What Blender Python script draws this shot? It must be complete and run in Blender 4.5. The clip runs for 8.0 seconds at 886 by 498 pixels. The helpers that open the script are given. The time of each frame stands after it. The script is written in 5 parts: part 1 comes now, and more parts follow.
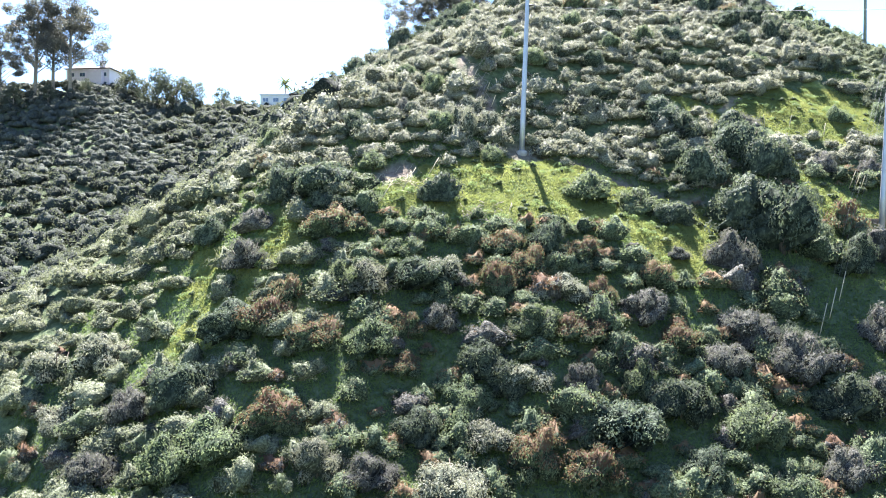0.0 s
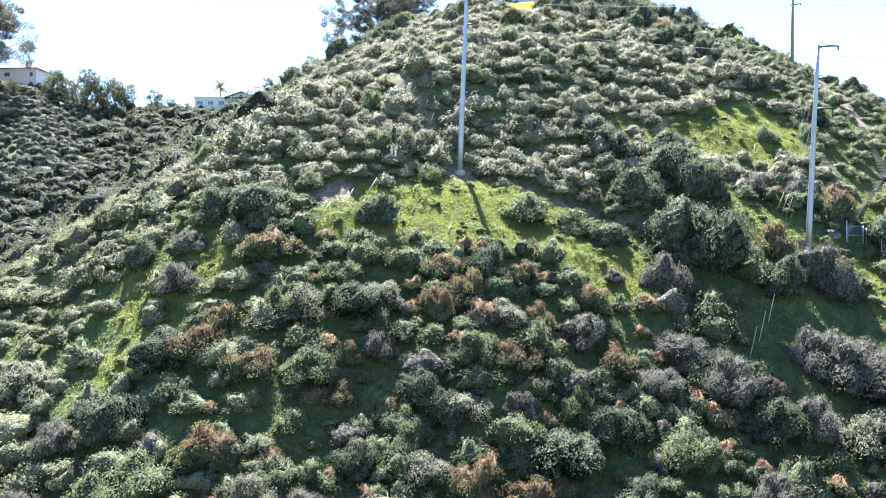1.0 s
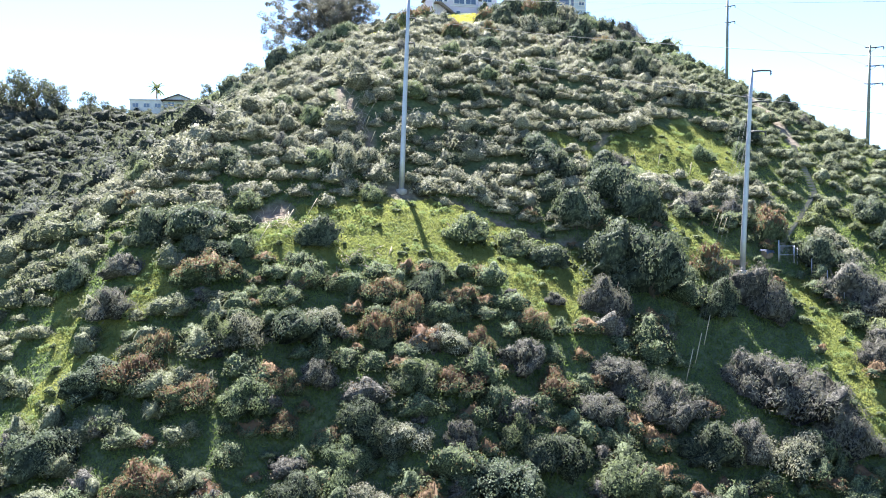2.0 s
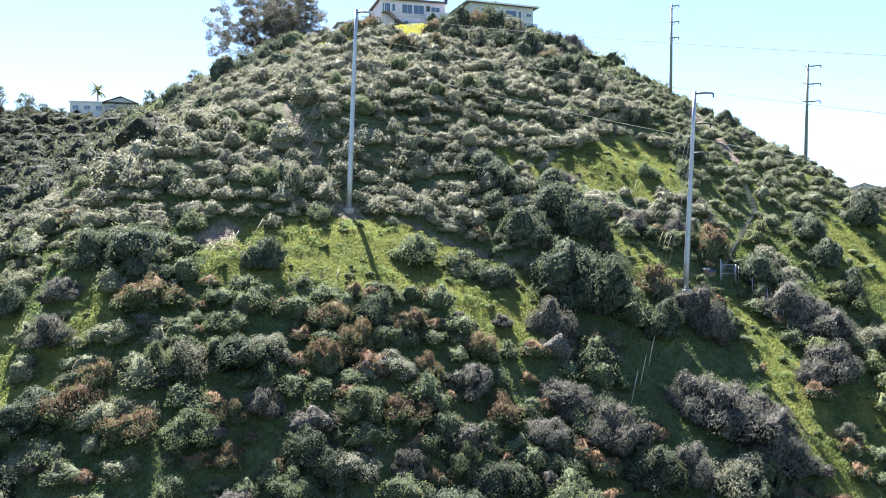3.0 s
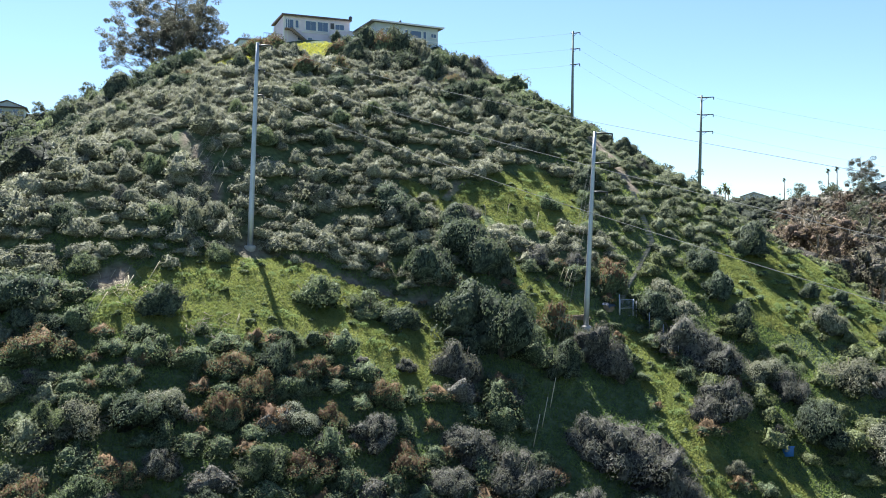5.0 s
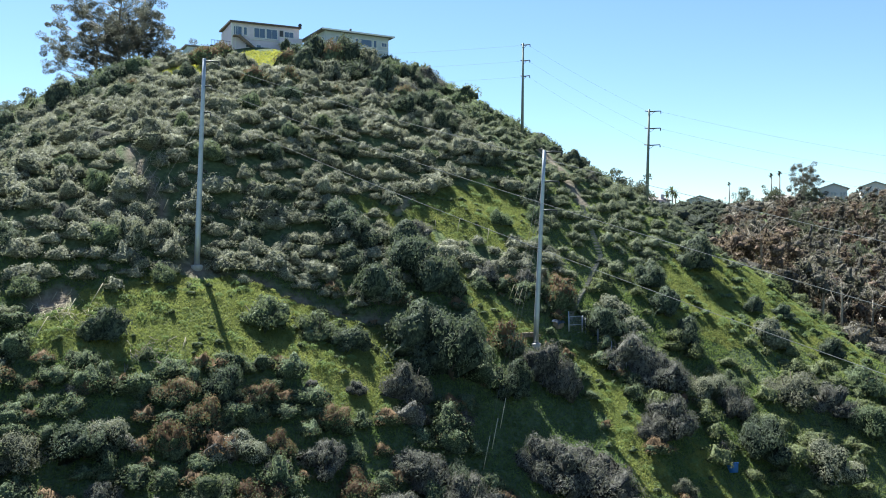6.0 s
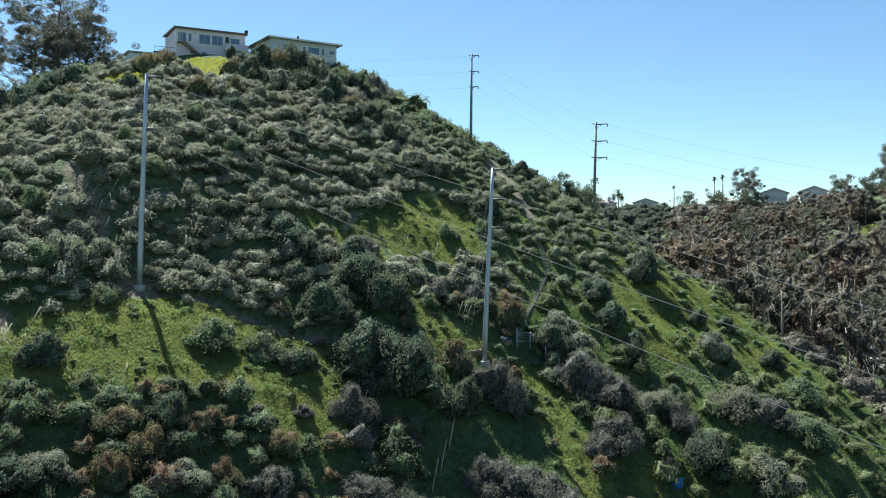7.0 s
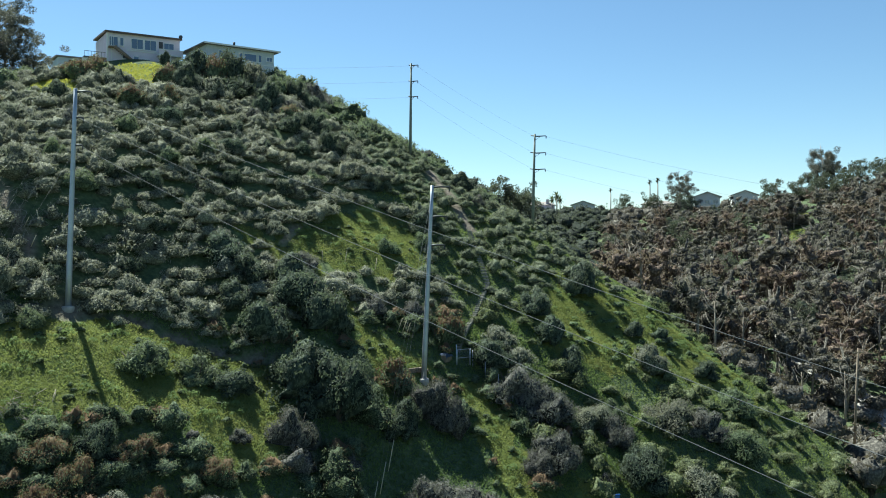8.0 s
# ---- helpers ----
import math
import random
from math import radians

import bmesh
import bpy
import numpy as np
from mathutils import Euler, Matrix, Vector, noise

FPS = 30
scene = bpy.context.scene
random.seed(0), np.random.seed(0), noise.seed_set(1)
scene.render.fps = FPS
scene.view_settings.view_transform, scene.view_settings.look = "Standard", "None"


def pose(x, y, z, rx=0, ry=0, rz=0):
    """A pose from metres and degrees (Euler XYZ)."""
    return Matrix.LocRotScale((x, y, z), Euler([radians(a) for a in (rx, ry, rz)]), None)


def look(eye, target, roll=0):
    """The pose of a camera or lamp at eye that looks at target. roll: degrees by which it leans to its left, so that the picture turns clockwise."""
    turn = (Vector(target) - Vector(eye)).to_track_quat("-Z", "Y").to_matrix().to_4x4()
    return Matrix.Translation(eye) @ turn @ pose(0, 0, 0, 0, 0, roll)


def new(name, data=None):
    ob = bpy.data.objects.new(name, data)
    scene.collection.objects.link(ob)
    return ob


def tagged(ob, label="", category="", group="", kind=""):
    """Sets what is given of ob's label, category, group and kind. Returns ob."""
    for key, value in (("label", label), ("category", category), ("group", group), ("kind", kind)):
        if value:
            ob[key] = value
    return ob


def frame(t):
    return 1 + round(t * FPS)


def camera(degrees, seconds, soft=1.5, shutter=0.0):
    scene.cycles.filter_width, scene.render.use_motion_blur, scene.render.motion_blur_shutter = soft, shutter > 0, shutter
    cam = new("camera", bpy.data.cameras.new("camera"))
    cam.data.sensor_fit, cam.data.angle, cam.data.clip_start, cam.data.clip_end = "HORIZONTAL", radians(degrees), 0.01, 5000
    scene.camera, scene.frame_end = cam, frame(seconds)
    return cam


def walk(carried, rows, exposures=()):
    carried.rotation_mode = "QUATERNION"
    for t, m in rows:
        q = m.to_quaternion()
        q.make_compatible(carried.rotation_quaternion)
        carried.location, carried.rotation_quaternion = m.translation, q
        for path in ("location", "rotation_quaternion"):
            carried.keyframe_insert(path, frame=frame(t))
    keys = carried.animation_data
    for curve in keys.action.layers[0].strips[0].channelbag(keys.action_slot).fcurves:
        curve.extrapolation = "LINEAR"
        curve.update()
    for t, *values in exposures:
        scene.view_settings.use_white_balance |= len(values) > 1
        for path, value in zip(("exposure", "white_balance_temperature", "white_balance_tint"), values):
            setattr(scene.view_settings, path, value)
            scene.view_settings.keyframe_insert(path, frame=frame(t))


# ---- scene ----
# The walk: a drone that rises on the spot and turns to its right.
FOV = 54.04
EYE = 30.0
ROWS = [
    (0.0, 0.004, -0.052, 0.052, 0.000, 0.117),
    (0.5, 0.014, 0.117, 1.044, -2.026, 0.077),
    (1.0, 0.029, 0.258, 2.039, -4.067, 0.034),
    (1.5, 0.051, 0.376, 3.035, -6.045, -0.014),
    (3.0, 0.155, 0.628, 6.033, -11.304, -0.181),
    (3.5, 0.202, 0.693, 7.034, -12.943, -0.245),
    (4.0, 0.256, 0.754, 8.036, -14.614, -0.314),
    (4.5, 0.316, 0.816, 9.037, -16.052, -0.386),
    (6.0, 0.534, 1.049, 12.041, -20.714, -0.629),
    (6.5, 0.619, 1.156, 13.040, -22.418, -0.718),
    (7.0, 0.710, 1.285, 14.038, -24.060, -0.811),
    (7.5, 0.808, 1.439, 15.035, -26.063, -0.909),
    (8.0, 0.913, 1.623, 16.030, -28.028, -1.011),
]
EXPOSURES = [(0.0, 2.96, 6260, 13), (1.5, 2.84, 6300, 13), (3.0, 2.45, 6450, 13), (4.5, 1.99, 6420, 8), (6.0, 1.69, 6260, 1), (8.0, 1.3, 6140, -6)]
cam = camera(FOV, 8.0, soft=1.0)
walk(cam, [(t, pose(x, y, EYE + z, 90 + pitch, 0, yaw)) for t, x, y, z, yaw, pitch in ROWS], EXPOSURES)

# ---- light: a high sun behind the hill, a clear hazy sky ----
SUN_UP, SUN_TURN = 54.5, -7.0   # elevation; azimuth from +y towards +x
world = bpy.data.worlds.new("sky")
scene.world = world
world.use_nodes = True
wn = world.node_tree
sky = wn.nodes.new("ShaderNodeTexSky")
sky.sky_type, sky.sun_disc, sky.altitude = "NISHITA", False, 1300.0
sky.sun_elevation, sky.sun_rotation = radians(SUN_UP), radians(SUN_TURN)
sky.air_density, sky.dust_density, sky.ozone_density = 1.0, 0.3, 4.0
wn.nodes["Background"].inputs["Strength"].default_value = 0.057
wn.links.new(sky.outputs["Color"], wn.nodes["Background"].inputs["Color"])
sun = new("sun", bpy.data.lights.new("sun", "SUN"))
sun.data.energy, sun.data.angle, sun.data.color = 5.0, radians(0.53), (1.0, 0.97, 0.91)
toward = Vector((math.sin(radians(SUN_TURN)) * math.cos(radians(SUN_UP)),
                 math.cos(radians(SUN_TURN)) * math.cos(radians(SUN_UP)), math.sin(radians(SUN_UP))))
sun.matrix_world = look(toward * 500, (0, 0, 0))


# ---- materials ----
def mat_base(name):
    m = bpy.data.materials.new(name)
    m.use_nodes = True
    nt = m.node_tree
    return m, nt, nt.nodes["Principled BSDF"]


def node(nt, kind, **values):
    n = nt.nodes.new(kind)
    for k, v in values.items():
        n.inputs[k.replace("_", " ")].default_value = v
    return n


def noise_fac(nt, scale, detail=4.0, coord="Object"):
    tc = nt.nodes.new("ShaderNodeTexCoord")
    n = node(nt, "ShaderNodeTexNoise", Scale=scale, Detail=detail, Roughness=0.6)
    nt.links.new(tc.outputs[coord], n.inputs["Vector"])
    return n.outputs["Fac"]


def ramp(nt, fac, stops):
    r = nt.nodes.new("ShaderNodeValToRGB")
    el = r.color_ramp.elements
    while len(el) < len(stops):
        el.new(0.5)
    for e, (p, c) in zip(el, stops):
        e.position, e.color = p, (*c, 1)
    nt.links.new(fac, r.inputs["Fac"])
    return r.outputs["Color"]


def mix(nt, fac, a, b):
    n = nt.nodes.new("ShaderNodeMix")
    n.data_type = "RGBA"
    for value, socket in ((fac, n.inputs[0]), (a, n.inputs[6]), (b, n.inputs[7])):
        if isinstance(value, (int, float)):
            socket.default_value = value
        elif isinstance(value, tuple):
            socket.default_value = (*value, 1)
        else:
            nt.links.new(value, socket)
    return n.outputs[2]


def bump(nt, fac, strength, distance, bsdf):
    b = node(nt, "ShaderNodeBump", Strength=strength, Distance=distance)
    nt.links.new(fac, b.inputs["Height"])
    nt.links.new(b.outputs["Normal"], bsdf.inputs["Normal"])


def leaf_material(name, dark, light, through_light=0.35, rough=0.6, per_object=0.25, tint=None, patches=0.5, range_each=(0.32, 0.76)):
    """Leaves: each leaf has its own shade, each bush too, and some light comes through them."""
    m, nt, p = mat_base(name)
    geo = nt.nodes.new("ShaderNodeNewGeometry")
    info = nt.nodes.new("ShaderNodeObjectInfo")
    each = node(nt, "ShaderNodeMapRange", To_Min=range_each[0], To_Max=range_each[1])
    nt.links.new(geo.outputs["Random Per Island"], each.inputs["Value"])
    c = mix(nt, each.outputs["Result"], dark, light)
    big = noise_fac(nt, 0.22, 3.0)
    patch = mix(nt, ramp(nt, big, [(0.35, (0, 0, 0)), (0.65, (1, 1, 1))]), c, mix(nt, patches, c, tint or light))
    # dark spots at clump size paint shade between clumps into the leaf colour
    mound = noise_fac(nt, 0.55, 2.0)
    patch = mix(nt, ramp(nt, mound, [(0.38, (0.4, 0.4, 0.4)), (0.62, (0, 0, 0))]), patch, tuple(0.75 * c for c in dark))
    shade = nt.nodes.new("ShaderNodeHueSaturation")
    val = node(nt, "ShaderNodeMapRange", To_Min=1.0 - per_object, To_Max=1.0 + per_object)
    hue = node(nt, "ShaderNodeMapRange", To_Min=0.485, To_Max=0.515)
    nt.links.new(info.outputs["Random"], val.inputs["Value"])
    nt.links.new(info.outputs["Random"], hue.inputs["Value"])
    nt.links.new(val.outputs["Result"], shade.inputs["Value"])
    nt.links.new(hue.outputs["Result"], shade.inputs["Hue"])
    nt.links.new(patch, shade.inputs["Color"])
    nt.links.new(shade.outputs["Color"], p.inputs["Base Color"])
    p.inputs["Roughness"].default_value = rough
    p.inputs["Specular IOR Level"].default_value = 0.1
    tr = nt.nodes.new("ShaderNodeBsdfTranslucent")
    nt.links.new(mix(nt, 0.55, shade.outputs["Color"], (light[0] * 1.3, light[1] * 1.35, light[2] * 0.95)), tr.inputs["Color"])
    ms = node(nt, "ShaderNodeMixShader", Fac=through_light)
    nt.links.new(p.outputs["BSDF"], ms.inputs[1])
    nt.links.new(tr.outputs["BSDF"], ms.inputs[2])
    nt.links.new(ms.outputs["Shader"], nt.nodes["Material Output"].inputs["Surface"])
    return m


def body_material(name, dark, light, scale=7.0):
    """The close mass of small leaves and twigs under a bush's outer leaves, with shade put into its colour; each bush
    has its own tone.
    """
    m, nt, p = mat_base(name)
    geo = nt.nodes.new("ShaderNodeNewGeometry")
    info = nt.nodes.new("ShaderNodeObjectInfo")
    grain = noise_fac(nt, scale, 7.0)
    # the leaf colours darkened, standing in for shade inside the bush
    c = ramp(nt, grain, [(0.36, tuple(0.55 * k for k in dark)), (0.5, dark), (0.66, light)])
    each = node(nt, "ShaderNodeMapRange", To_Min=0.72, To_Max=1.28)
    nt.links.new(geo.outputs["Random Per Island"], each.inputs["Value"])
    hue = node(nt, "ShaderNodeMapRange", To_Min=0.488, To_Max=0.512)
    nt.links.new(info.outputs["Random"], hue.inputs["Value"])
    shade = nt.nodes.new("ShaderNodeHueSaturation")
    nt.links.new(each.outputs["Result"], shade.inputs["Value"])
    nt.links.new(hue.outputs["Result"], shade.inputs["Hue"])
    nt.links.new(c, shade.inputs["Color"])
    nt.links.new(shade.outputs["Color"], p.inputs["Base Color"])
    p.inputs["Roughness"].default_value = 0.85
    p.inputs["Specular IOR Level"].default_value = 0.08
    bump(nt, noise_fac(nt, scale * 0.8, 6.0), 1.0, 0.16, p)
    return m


def plain(name, color, rough=0.7, metal=0.0, scale=3.0, vary=0.25, bump_by=0.0):
    m, nt, p = mat_base(name)
    dark = tuple(c * (1 - vary) for c in color)
    light = tuple(min(1, c * (1 + vary * 0.6)) for c in color)
    n = noise_fac(nt, scale, 6.0)
    c = ramp(nt, n, [(0.3, dark), (0.7, light)])
    info = nt.nodes.new("ShaderNodeObjectInfo")
    c = mix(nt, 0.12, c, mix(nt, info.outputs["Random"], dark, light))
    nt.links.new(c, p.inputs["Base Color"])
    p.inputs["Roughness"].default_value, p.inputs["Metallic"].default_value = rough, metal
    if bump_by:
        bump(nt, noise_fac(nt, scale * 6, 4.0), 0.6, bump_by, p)
    return m


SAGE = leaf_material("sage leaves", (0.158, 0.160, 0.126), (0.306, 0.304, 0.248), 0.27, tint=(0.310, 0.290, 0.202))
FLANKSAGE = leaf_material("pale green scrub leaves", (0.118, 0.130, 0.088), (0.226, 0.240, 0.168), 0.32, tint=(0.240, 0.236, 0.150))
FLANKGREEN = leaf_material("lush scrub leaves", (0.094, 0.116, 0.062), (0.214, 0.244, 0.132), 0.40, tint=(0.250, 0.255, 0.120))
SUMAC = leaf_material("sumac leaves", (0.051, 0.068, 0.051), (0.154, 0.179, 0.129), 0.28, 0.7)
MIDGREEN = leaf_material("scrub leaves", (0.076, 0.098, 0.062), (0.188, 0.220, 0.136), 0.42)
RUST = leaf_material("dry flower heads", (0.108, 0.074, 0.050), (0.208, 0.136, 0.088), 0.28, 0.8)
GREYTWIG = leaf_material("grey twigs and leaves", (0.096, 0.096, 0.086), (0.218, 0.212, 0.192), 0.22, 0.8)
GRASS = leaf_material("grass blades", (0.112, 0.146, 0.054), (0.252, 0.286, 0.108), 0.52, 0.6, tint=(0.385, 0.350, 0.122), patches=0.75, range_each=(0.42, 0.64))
# darkened copies of the leaf colours, for the shade within the foliage
SAGEBODY = body_material("shade-toned inner sage leaves", (0.148, 0.150, 0.110), (0.292, 0.290, 0.220))
# darker still, so the gaps in big sage bushes look shaded
SAGEGAPSHADE = body_material("inner sage leaves darkened for gaps", (0.082, 0.090, 0.066), (0.185, 0.192, 0.142))
FLANKBODY = body_material("shade-toned inner pale green leaves", (0.108, 0.118, 0.080), (0.212, 0.224, 0.156))
LUSHBODY = body_material("shade-toned inner lush leaves", (0.080, 0.098, 0.054), (0.180, 0.206, 0.112))
SUMACBODY = body_material("shade-toned inner sumac leaves", (0.042, 0.054, 0.040), (0.116, 0.134, 0.096))
GREENBODY = body_material("shade-toned inner scrub leaves", (0.066, 0.084, 0.052), (0.160, 0.188, 0.114))
GREYBODY = body_material("shade-toned inner grey twigs", (0.074, 0.072, 0.066), (0.176, 0.170, 0.154))
FARBODY = body_material("shade-toned inner far leaves", (0.034, 0.041, 0.035), (0.090, 0.098, 0.078), 5.0)
FARSAGEBODY = body_material("shade-toned inner far sage leaves", (0.050, 0.057, 0.050), (0.115, 0.123, 0.103), 5.0)
BROWNBODY = body_material("shade-toned inner browned leaves", (0.100, 0.074, 0.060), (0.225, 0.164, 0.130), 3.0)
OLIVEBODY = body_material("shade-toned inner olive grey leaves", (0.082, 0.075, 0.066), (0.190, 0.172, 0.148), 3.0)
YELLOWGRASS = leaf_material("yellow flowering grass", (0.200, 0.205, 0.048), (0.420, 0.395, 0.085), 0.50, 0.6)
EUCALYPT = leaf_material("eucalyptus leaves", (0.050, 0.054, 0.054), (0.140, 0.142, 0.134), 0.36, 0.5, tint=(0.160, 0.134, 0.112))
BROWNEUC = leaf_material("browned eucalyptus leaves", (0.108, 0.085, 0.072), (0.226, 0.170, 0.138), 0.34, 0.7, tint=(0.210, 0.164, 0.132))
GREYEUC = leaf_material("grey olive eucalyptus leaves", (0.084, 0.080, 0.072), (0.205, 0.190, 0.165), 0.34, 0.7, tint=(0.22, 0.18, 0.14))
FARWOOD = leaf_material("far scrub leaves", (0.050, 0.060, 0.048), (0.128, 0.140, 0.106), 0.36)
# sage colour darkened to put the spur's bluish shade into the leaves
FARSAGESHADE = leaf_material("far sage leaves darkened for shade", (0.054, 0.062, 0.055), (0.120, 0.130, 0.110), 0.28)
PALMLEAF = leaf_material("palm fronds", (0.032, 0.048, 0.020), (0.088, 0.104, 0.048), 0.3)
BARK = plain("pale bark", (0.33, 0.28, 0.23), 0.9, 0, 4, 0.4, 0.02)
TWIG = plain("woody stems", (0.10, 0.08, 0.06), 0.9, 0, 6, 0.4)
STRAW = plain("bleached dry stalks", (0.50, 0.43, 0.30), 0.9, 0, 8, 0.3)
STEEL = plain("galvanised pole", (0.43, 0.45, 0.51), 0.45, 0.55, 1.2, 0.18)
POLEGREEN = plain("weathered pole", (0.20, 0.22, 0.19), 0.7, 0.1, 1.0, 0.3)
WIRE = plain("weathered wire", (0.17, 0.17, 0.18), 0.8, 0.1, 1.0, 0.1)
IRON = plain("dark iron", (0.08, 0.08, 0.085), 0.6, 0.5, 5, 0.2)
CONCRETE = plain("concrete", (0.42, 0.39, 0.36), 0.9, 0, 2.0, 0.25, 0.01)
STUCCO_PINK = plain("pale pink stucco", (0.71, 0.635, 0.70), 0.9, 0, 0.8, 0.1, 0.004)
STUCCO_GREEN = plain("pale green stucco", (0.56, 0.60, 0.64), 0.9, 0, 0.8, 0.1, 0.004)
STUCCO_WHITE = plain("white stucco", (0.72, 0.71, 0.68), 0.9, 0, 0.8, 0.08, 0.004)
TRIM = plain("white trim", (0.74, 0.73, 0.71), 0.6, 0, 4, 0.06)
ROOFTILE = plain("brown roofing", (0.13, 0.095, 0.08), 0.9, 0, 3, 0.35, 0.03)
ROOFGREY = plain("grey roofing", (0.25, 0.22, 0.21), 0.9, 0, 3, 0.3, 0.03)
BLUEPLASTIC = plain("blue plastic", (0.03, 0.13, 0.45), 0.5, 0, 4, 0.15)
TARP = plain("pale blue sheet", (0.075, 0.125, 0.23), 0.55, 0, 5, 0.45, 0.02)
OLDSTEP = plain("mossy concrete", (0.21, 0.20, 0.17), 0.95, 0, 2.0, 0.35, 0.01)
TIMBER = plain("weathered timber", (0.25, 0.19, 0.14), 0.85, 0, 3, 0.35, 0.01)

gm, gnt, gp = mat_base("window glass")
gp.inputs["Base Color"].default_value = (0.045, 0.075, 0.125, 1)
gp.inputs["IOR"].default_value = 1.6
gp.inputs["Roughness"].default_value = 0.06
gp.inputs["Specular IOR Level"].default_value = 0.9
GLASS = gm


# ---- the lie of the land: hills are the soft lowest of a few slopes ----
HILL = [(39.71, -1.05, 7.52), (62.31, 5.38, 7.35), (51.93, -0.99, 3.54), (76.38, 1.9, -0.39),
        (68.21, 6.58, 2.64), (55.66, 2.99, 3.55), (64.37, -5.73, 3.6)]

SWELLS = [(39.1, 77.9, 6, -0.50), (21.5, 60.1, 6, -1.53), (7.1, 96.0, 6, 1.63), (22.1, 80.1, 6, -1.54), (29.6, 78.9, 6, 1.58),
          (87.3, 100.9, 14, 1.68), (-1.0, 54.0, 6, -1.62), (45.0, 64.1, 6, 1.25), (10.3, 65.8, 9, 0.97), (16.1, 88.4, 9, -1.16),
          (69.8, 64.5, 9, 1.55), (14.9, 101.8, 9, 0.85), (-29.0, 80.9, 6, -1.17), (68.5, 103.0, 6, 0.99), (7.6, 83.5, 3, -0.8), (22.5, 140.5, 8, 1.1)]  # x, y, reach, lift


def softmin(values, s):
    values = np.stack(np.broadcast_arrays(*values))
    m = values.min(0)
    return m - s * np.log(np.exp(-(values - m) / s).sum(0))


def softmax(values, s):
    return -softmin([-np.asarray(v) for v in values], s)


_w = np.random.default_rng(3)
WAVES = [(k * math.cos(a), k * math.sin(a), ph, amp) for size, amp, n in ((15, 0.12, 6), (6, 0.05, 7), (2.4, 0.012, 8))
         for k, a, ph in ((2 * math.pi / (size * _w.uniform(0.7, 1.4)), _w.uniform(0, 6.28), _w.uniform(0, 6.28)) for _ in range(n))]


def rough_ground(x, y):
    return sum(amp * np.sin(kx * x + ky * y + ph) for kx, ky, ph, amp in WAVES)


def bell(x, y, cx, cy, rx, ry, turn=0.0):
    c, s = math.cos(radians(turn)), math.sin(radians(turn))
    u, v = (x - cx) * c + (y - cy) * s, -(x - cx) * s + (y - cy) * c
    return np.exp(-(u / rx) ** 2 - (v / ry) ** 2)


def line_distance(x, y, line):
    best = np.full(np.shape(x), 1e9)
    for (x0, y0), (x1, y1) in zip(line, line[1:]):
        dx, dy = x1 - x0, y1 - y0
        t = np.clip(((x - x0) * dx + (y - y0) * dy) / (dx * dx + dy * dy), 0, 1)
        best = np.minimum(best, np.hypot(x - x0 - t * dx, y - y0 - t * dy))
    return best


BENCH = [(9.8, 83.3), (12.5, 82.8), (15.5, 82.0), (19.5, 81.0), (23.0, 80.0), (25.5, 78.8)]  # a trodden ledge cut into the slope
SCAR = [(-5.0, 77.6), (-3.4, 78.4)]  # a slip of bare soil


def left_spur(x, y):
    """The spur across the side canyon."""
    return softmin([36 + 0.60 * (y - 173) + 0.05 * (x + 70), 50 - 0.62 * (x + 64) + 0.20 * (y - 200), 73 + 2.75 * (1 - np.tanh((x + 88) / 8))], 2.5)


def land(x, y):
    x, y = np.asarray(x, float), np.asarray(y, float)
    hill = softmin([a + b * (x - 25) / 10 + c * (y - 85) / 10 for a, b, c in HILL], 1.8)
    left = left_spur(x, y)
    back = softmin([70 + 0.42 * (y - 246), 72 - 0.35 * (x - 30), 72 + 0 * x], 2.5)
    d = (x - 100) * 0.74 + (y - 95) * 0.67
    right = softmin([18 + 0.225 * d, 52.5 + 0.03 * (x - 200) + 0 * y], 3.0)
    right = right + 0.96 * np.logaddexp(0, (x - 1.05 * y) / 8) * np.clip(d / 120, 0, 1)
    behind = softmin([6 - 0.3 * (y + 60), 62 + 0 * x], 4.0)
    z = softmax([hill, left, back, right, behind, 5.5 + 0 * x], 1.6)
    z = z + sum(lift * bell(x, y, cx, cy, r, r) for cx, cy, r, lift in SWELLS)
    z = z - 0.65 * np.exp(-(line_distance(x, y, BENCH) / 0.8) ** 2) - 0.35 * np.exp(-(line_distance(x, y, SCAR) / 0.9) ** 2)
    return z + rough_ground(x, y)


def height(x, y):
    return float(land(x, y))


# ---- building helpers ----
def np_mesh(name, verts, faces, materials, index=None, smooth=False):
    """A mesh of quads (or triangles) from arrays."""
    verts, faces = np.asarray(verts, np.float32), np.asarray(faces, np.int32)
    me = bpy.data.meshes.new(name)
    k = faces.shape[1]
    me.vertices.add(len(verts))
    me.vertices.foreach_set("co", verts.ravel())
    me.loops.add(faces.size)
    me.loops.foreach_set("vertex_index", faces.ravel())
    me.polygons.add(len(faces))
    me.polygons.foreach_set("loop_start", np.arange(0, faces.size, k, dtype=np.int32))
    for m in materials:
        me.materials.append(m)
    if index is not None:
        me.polygons.foreach_set("material_index", np.asarray(index, np.int32))
    if smooth:
        me.polygons.foreach_set("use_smooth", np.ones(len(faces), bool))
    me.update(calc_edges=True)
    return me


def part(name, bm, material, parent=None, label=""):
    """Links a bmesh (or a finished mesh) as one mesh object under a thing or a part."""
    if isinstance(bm, bmesh.types.BMesh):
        me = bpy.data.meshes.new(name)
        bm.to_mesh(me)
        bm.free()
        me.materials.append(material)
    else:
        me = bm
    ob = new(name, me)
    ob.parent = parent
    return tagged(ob, label)


def empty(name, x, y, z, turn=0.0):
    ob = new(name)
    ob.empty_display_size = 0.3
    ob.matrix_world = pose(x, y, z, 0, 0, turn)
    return ob


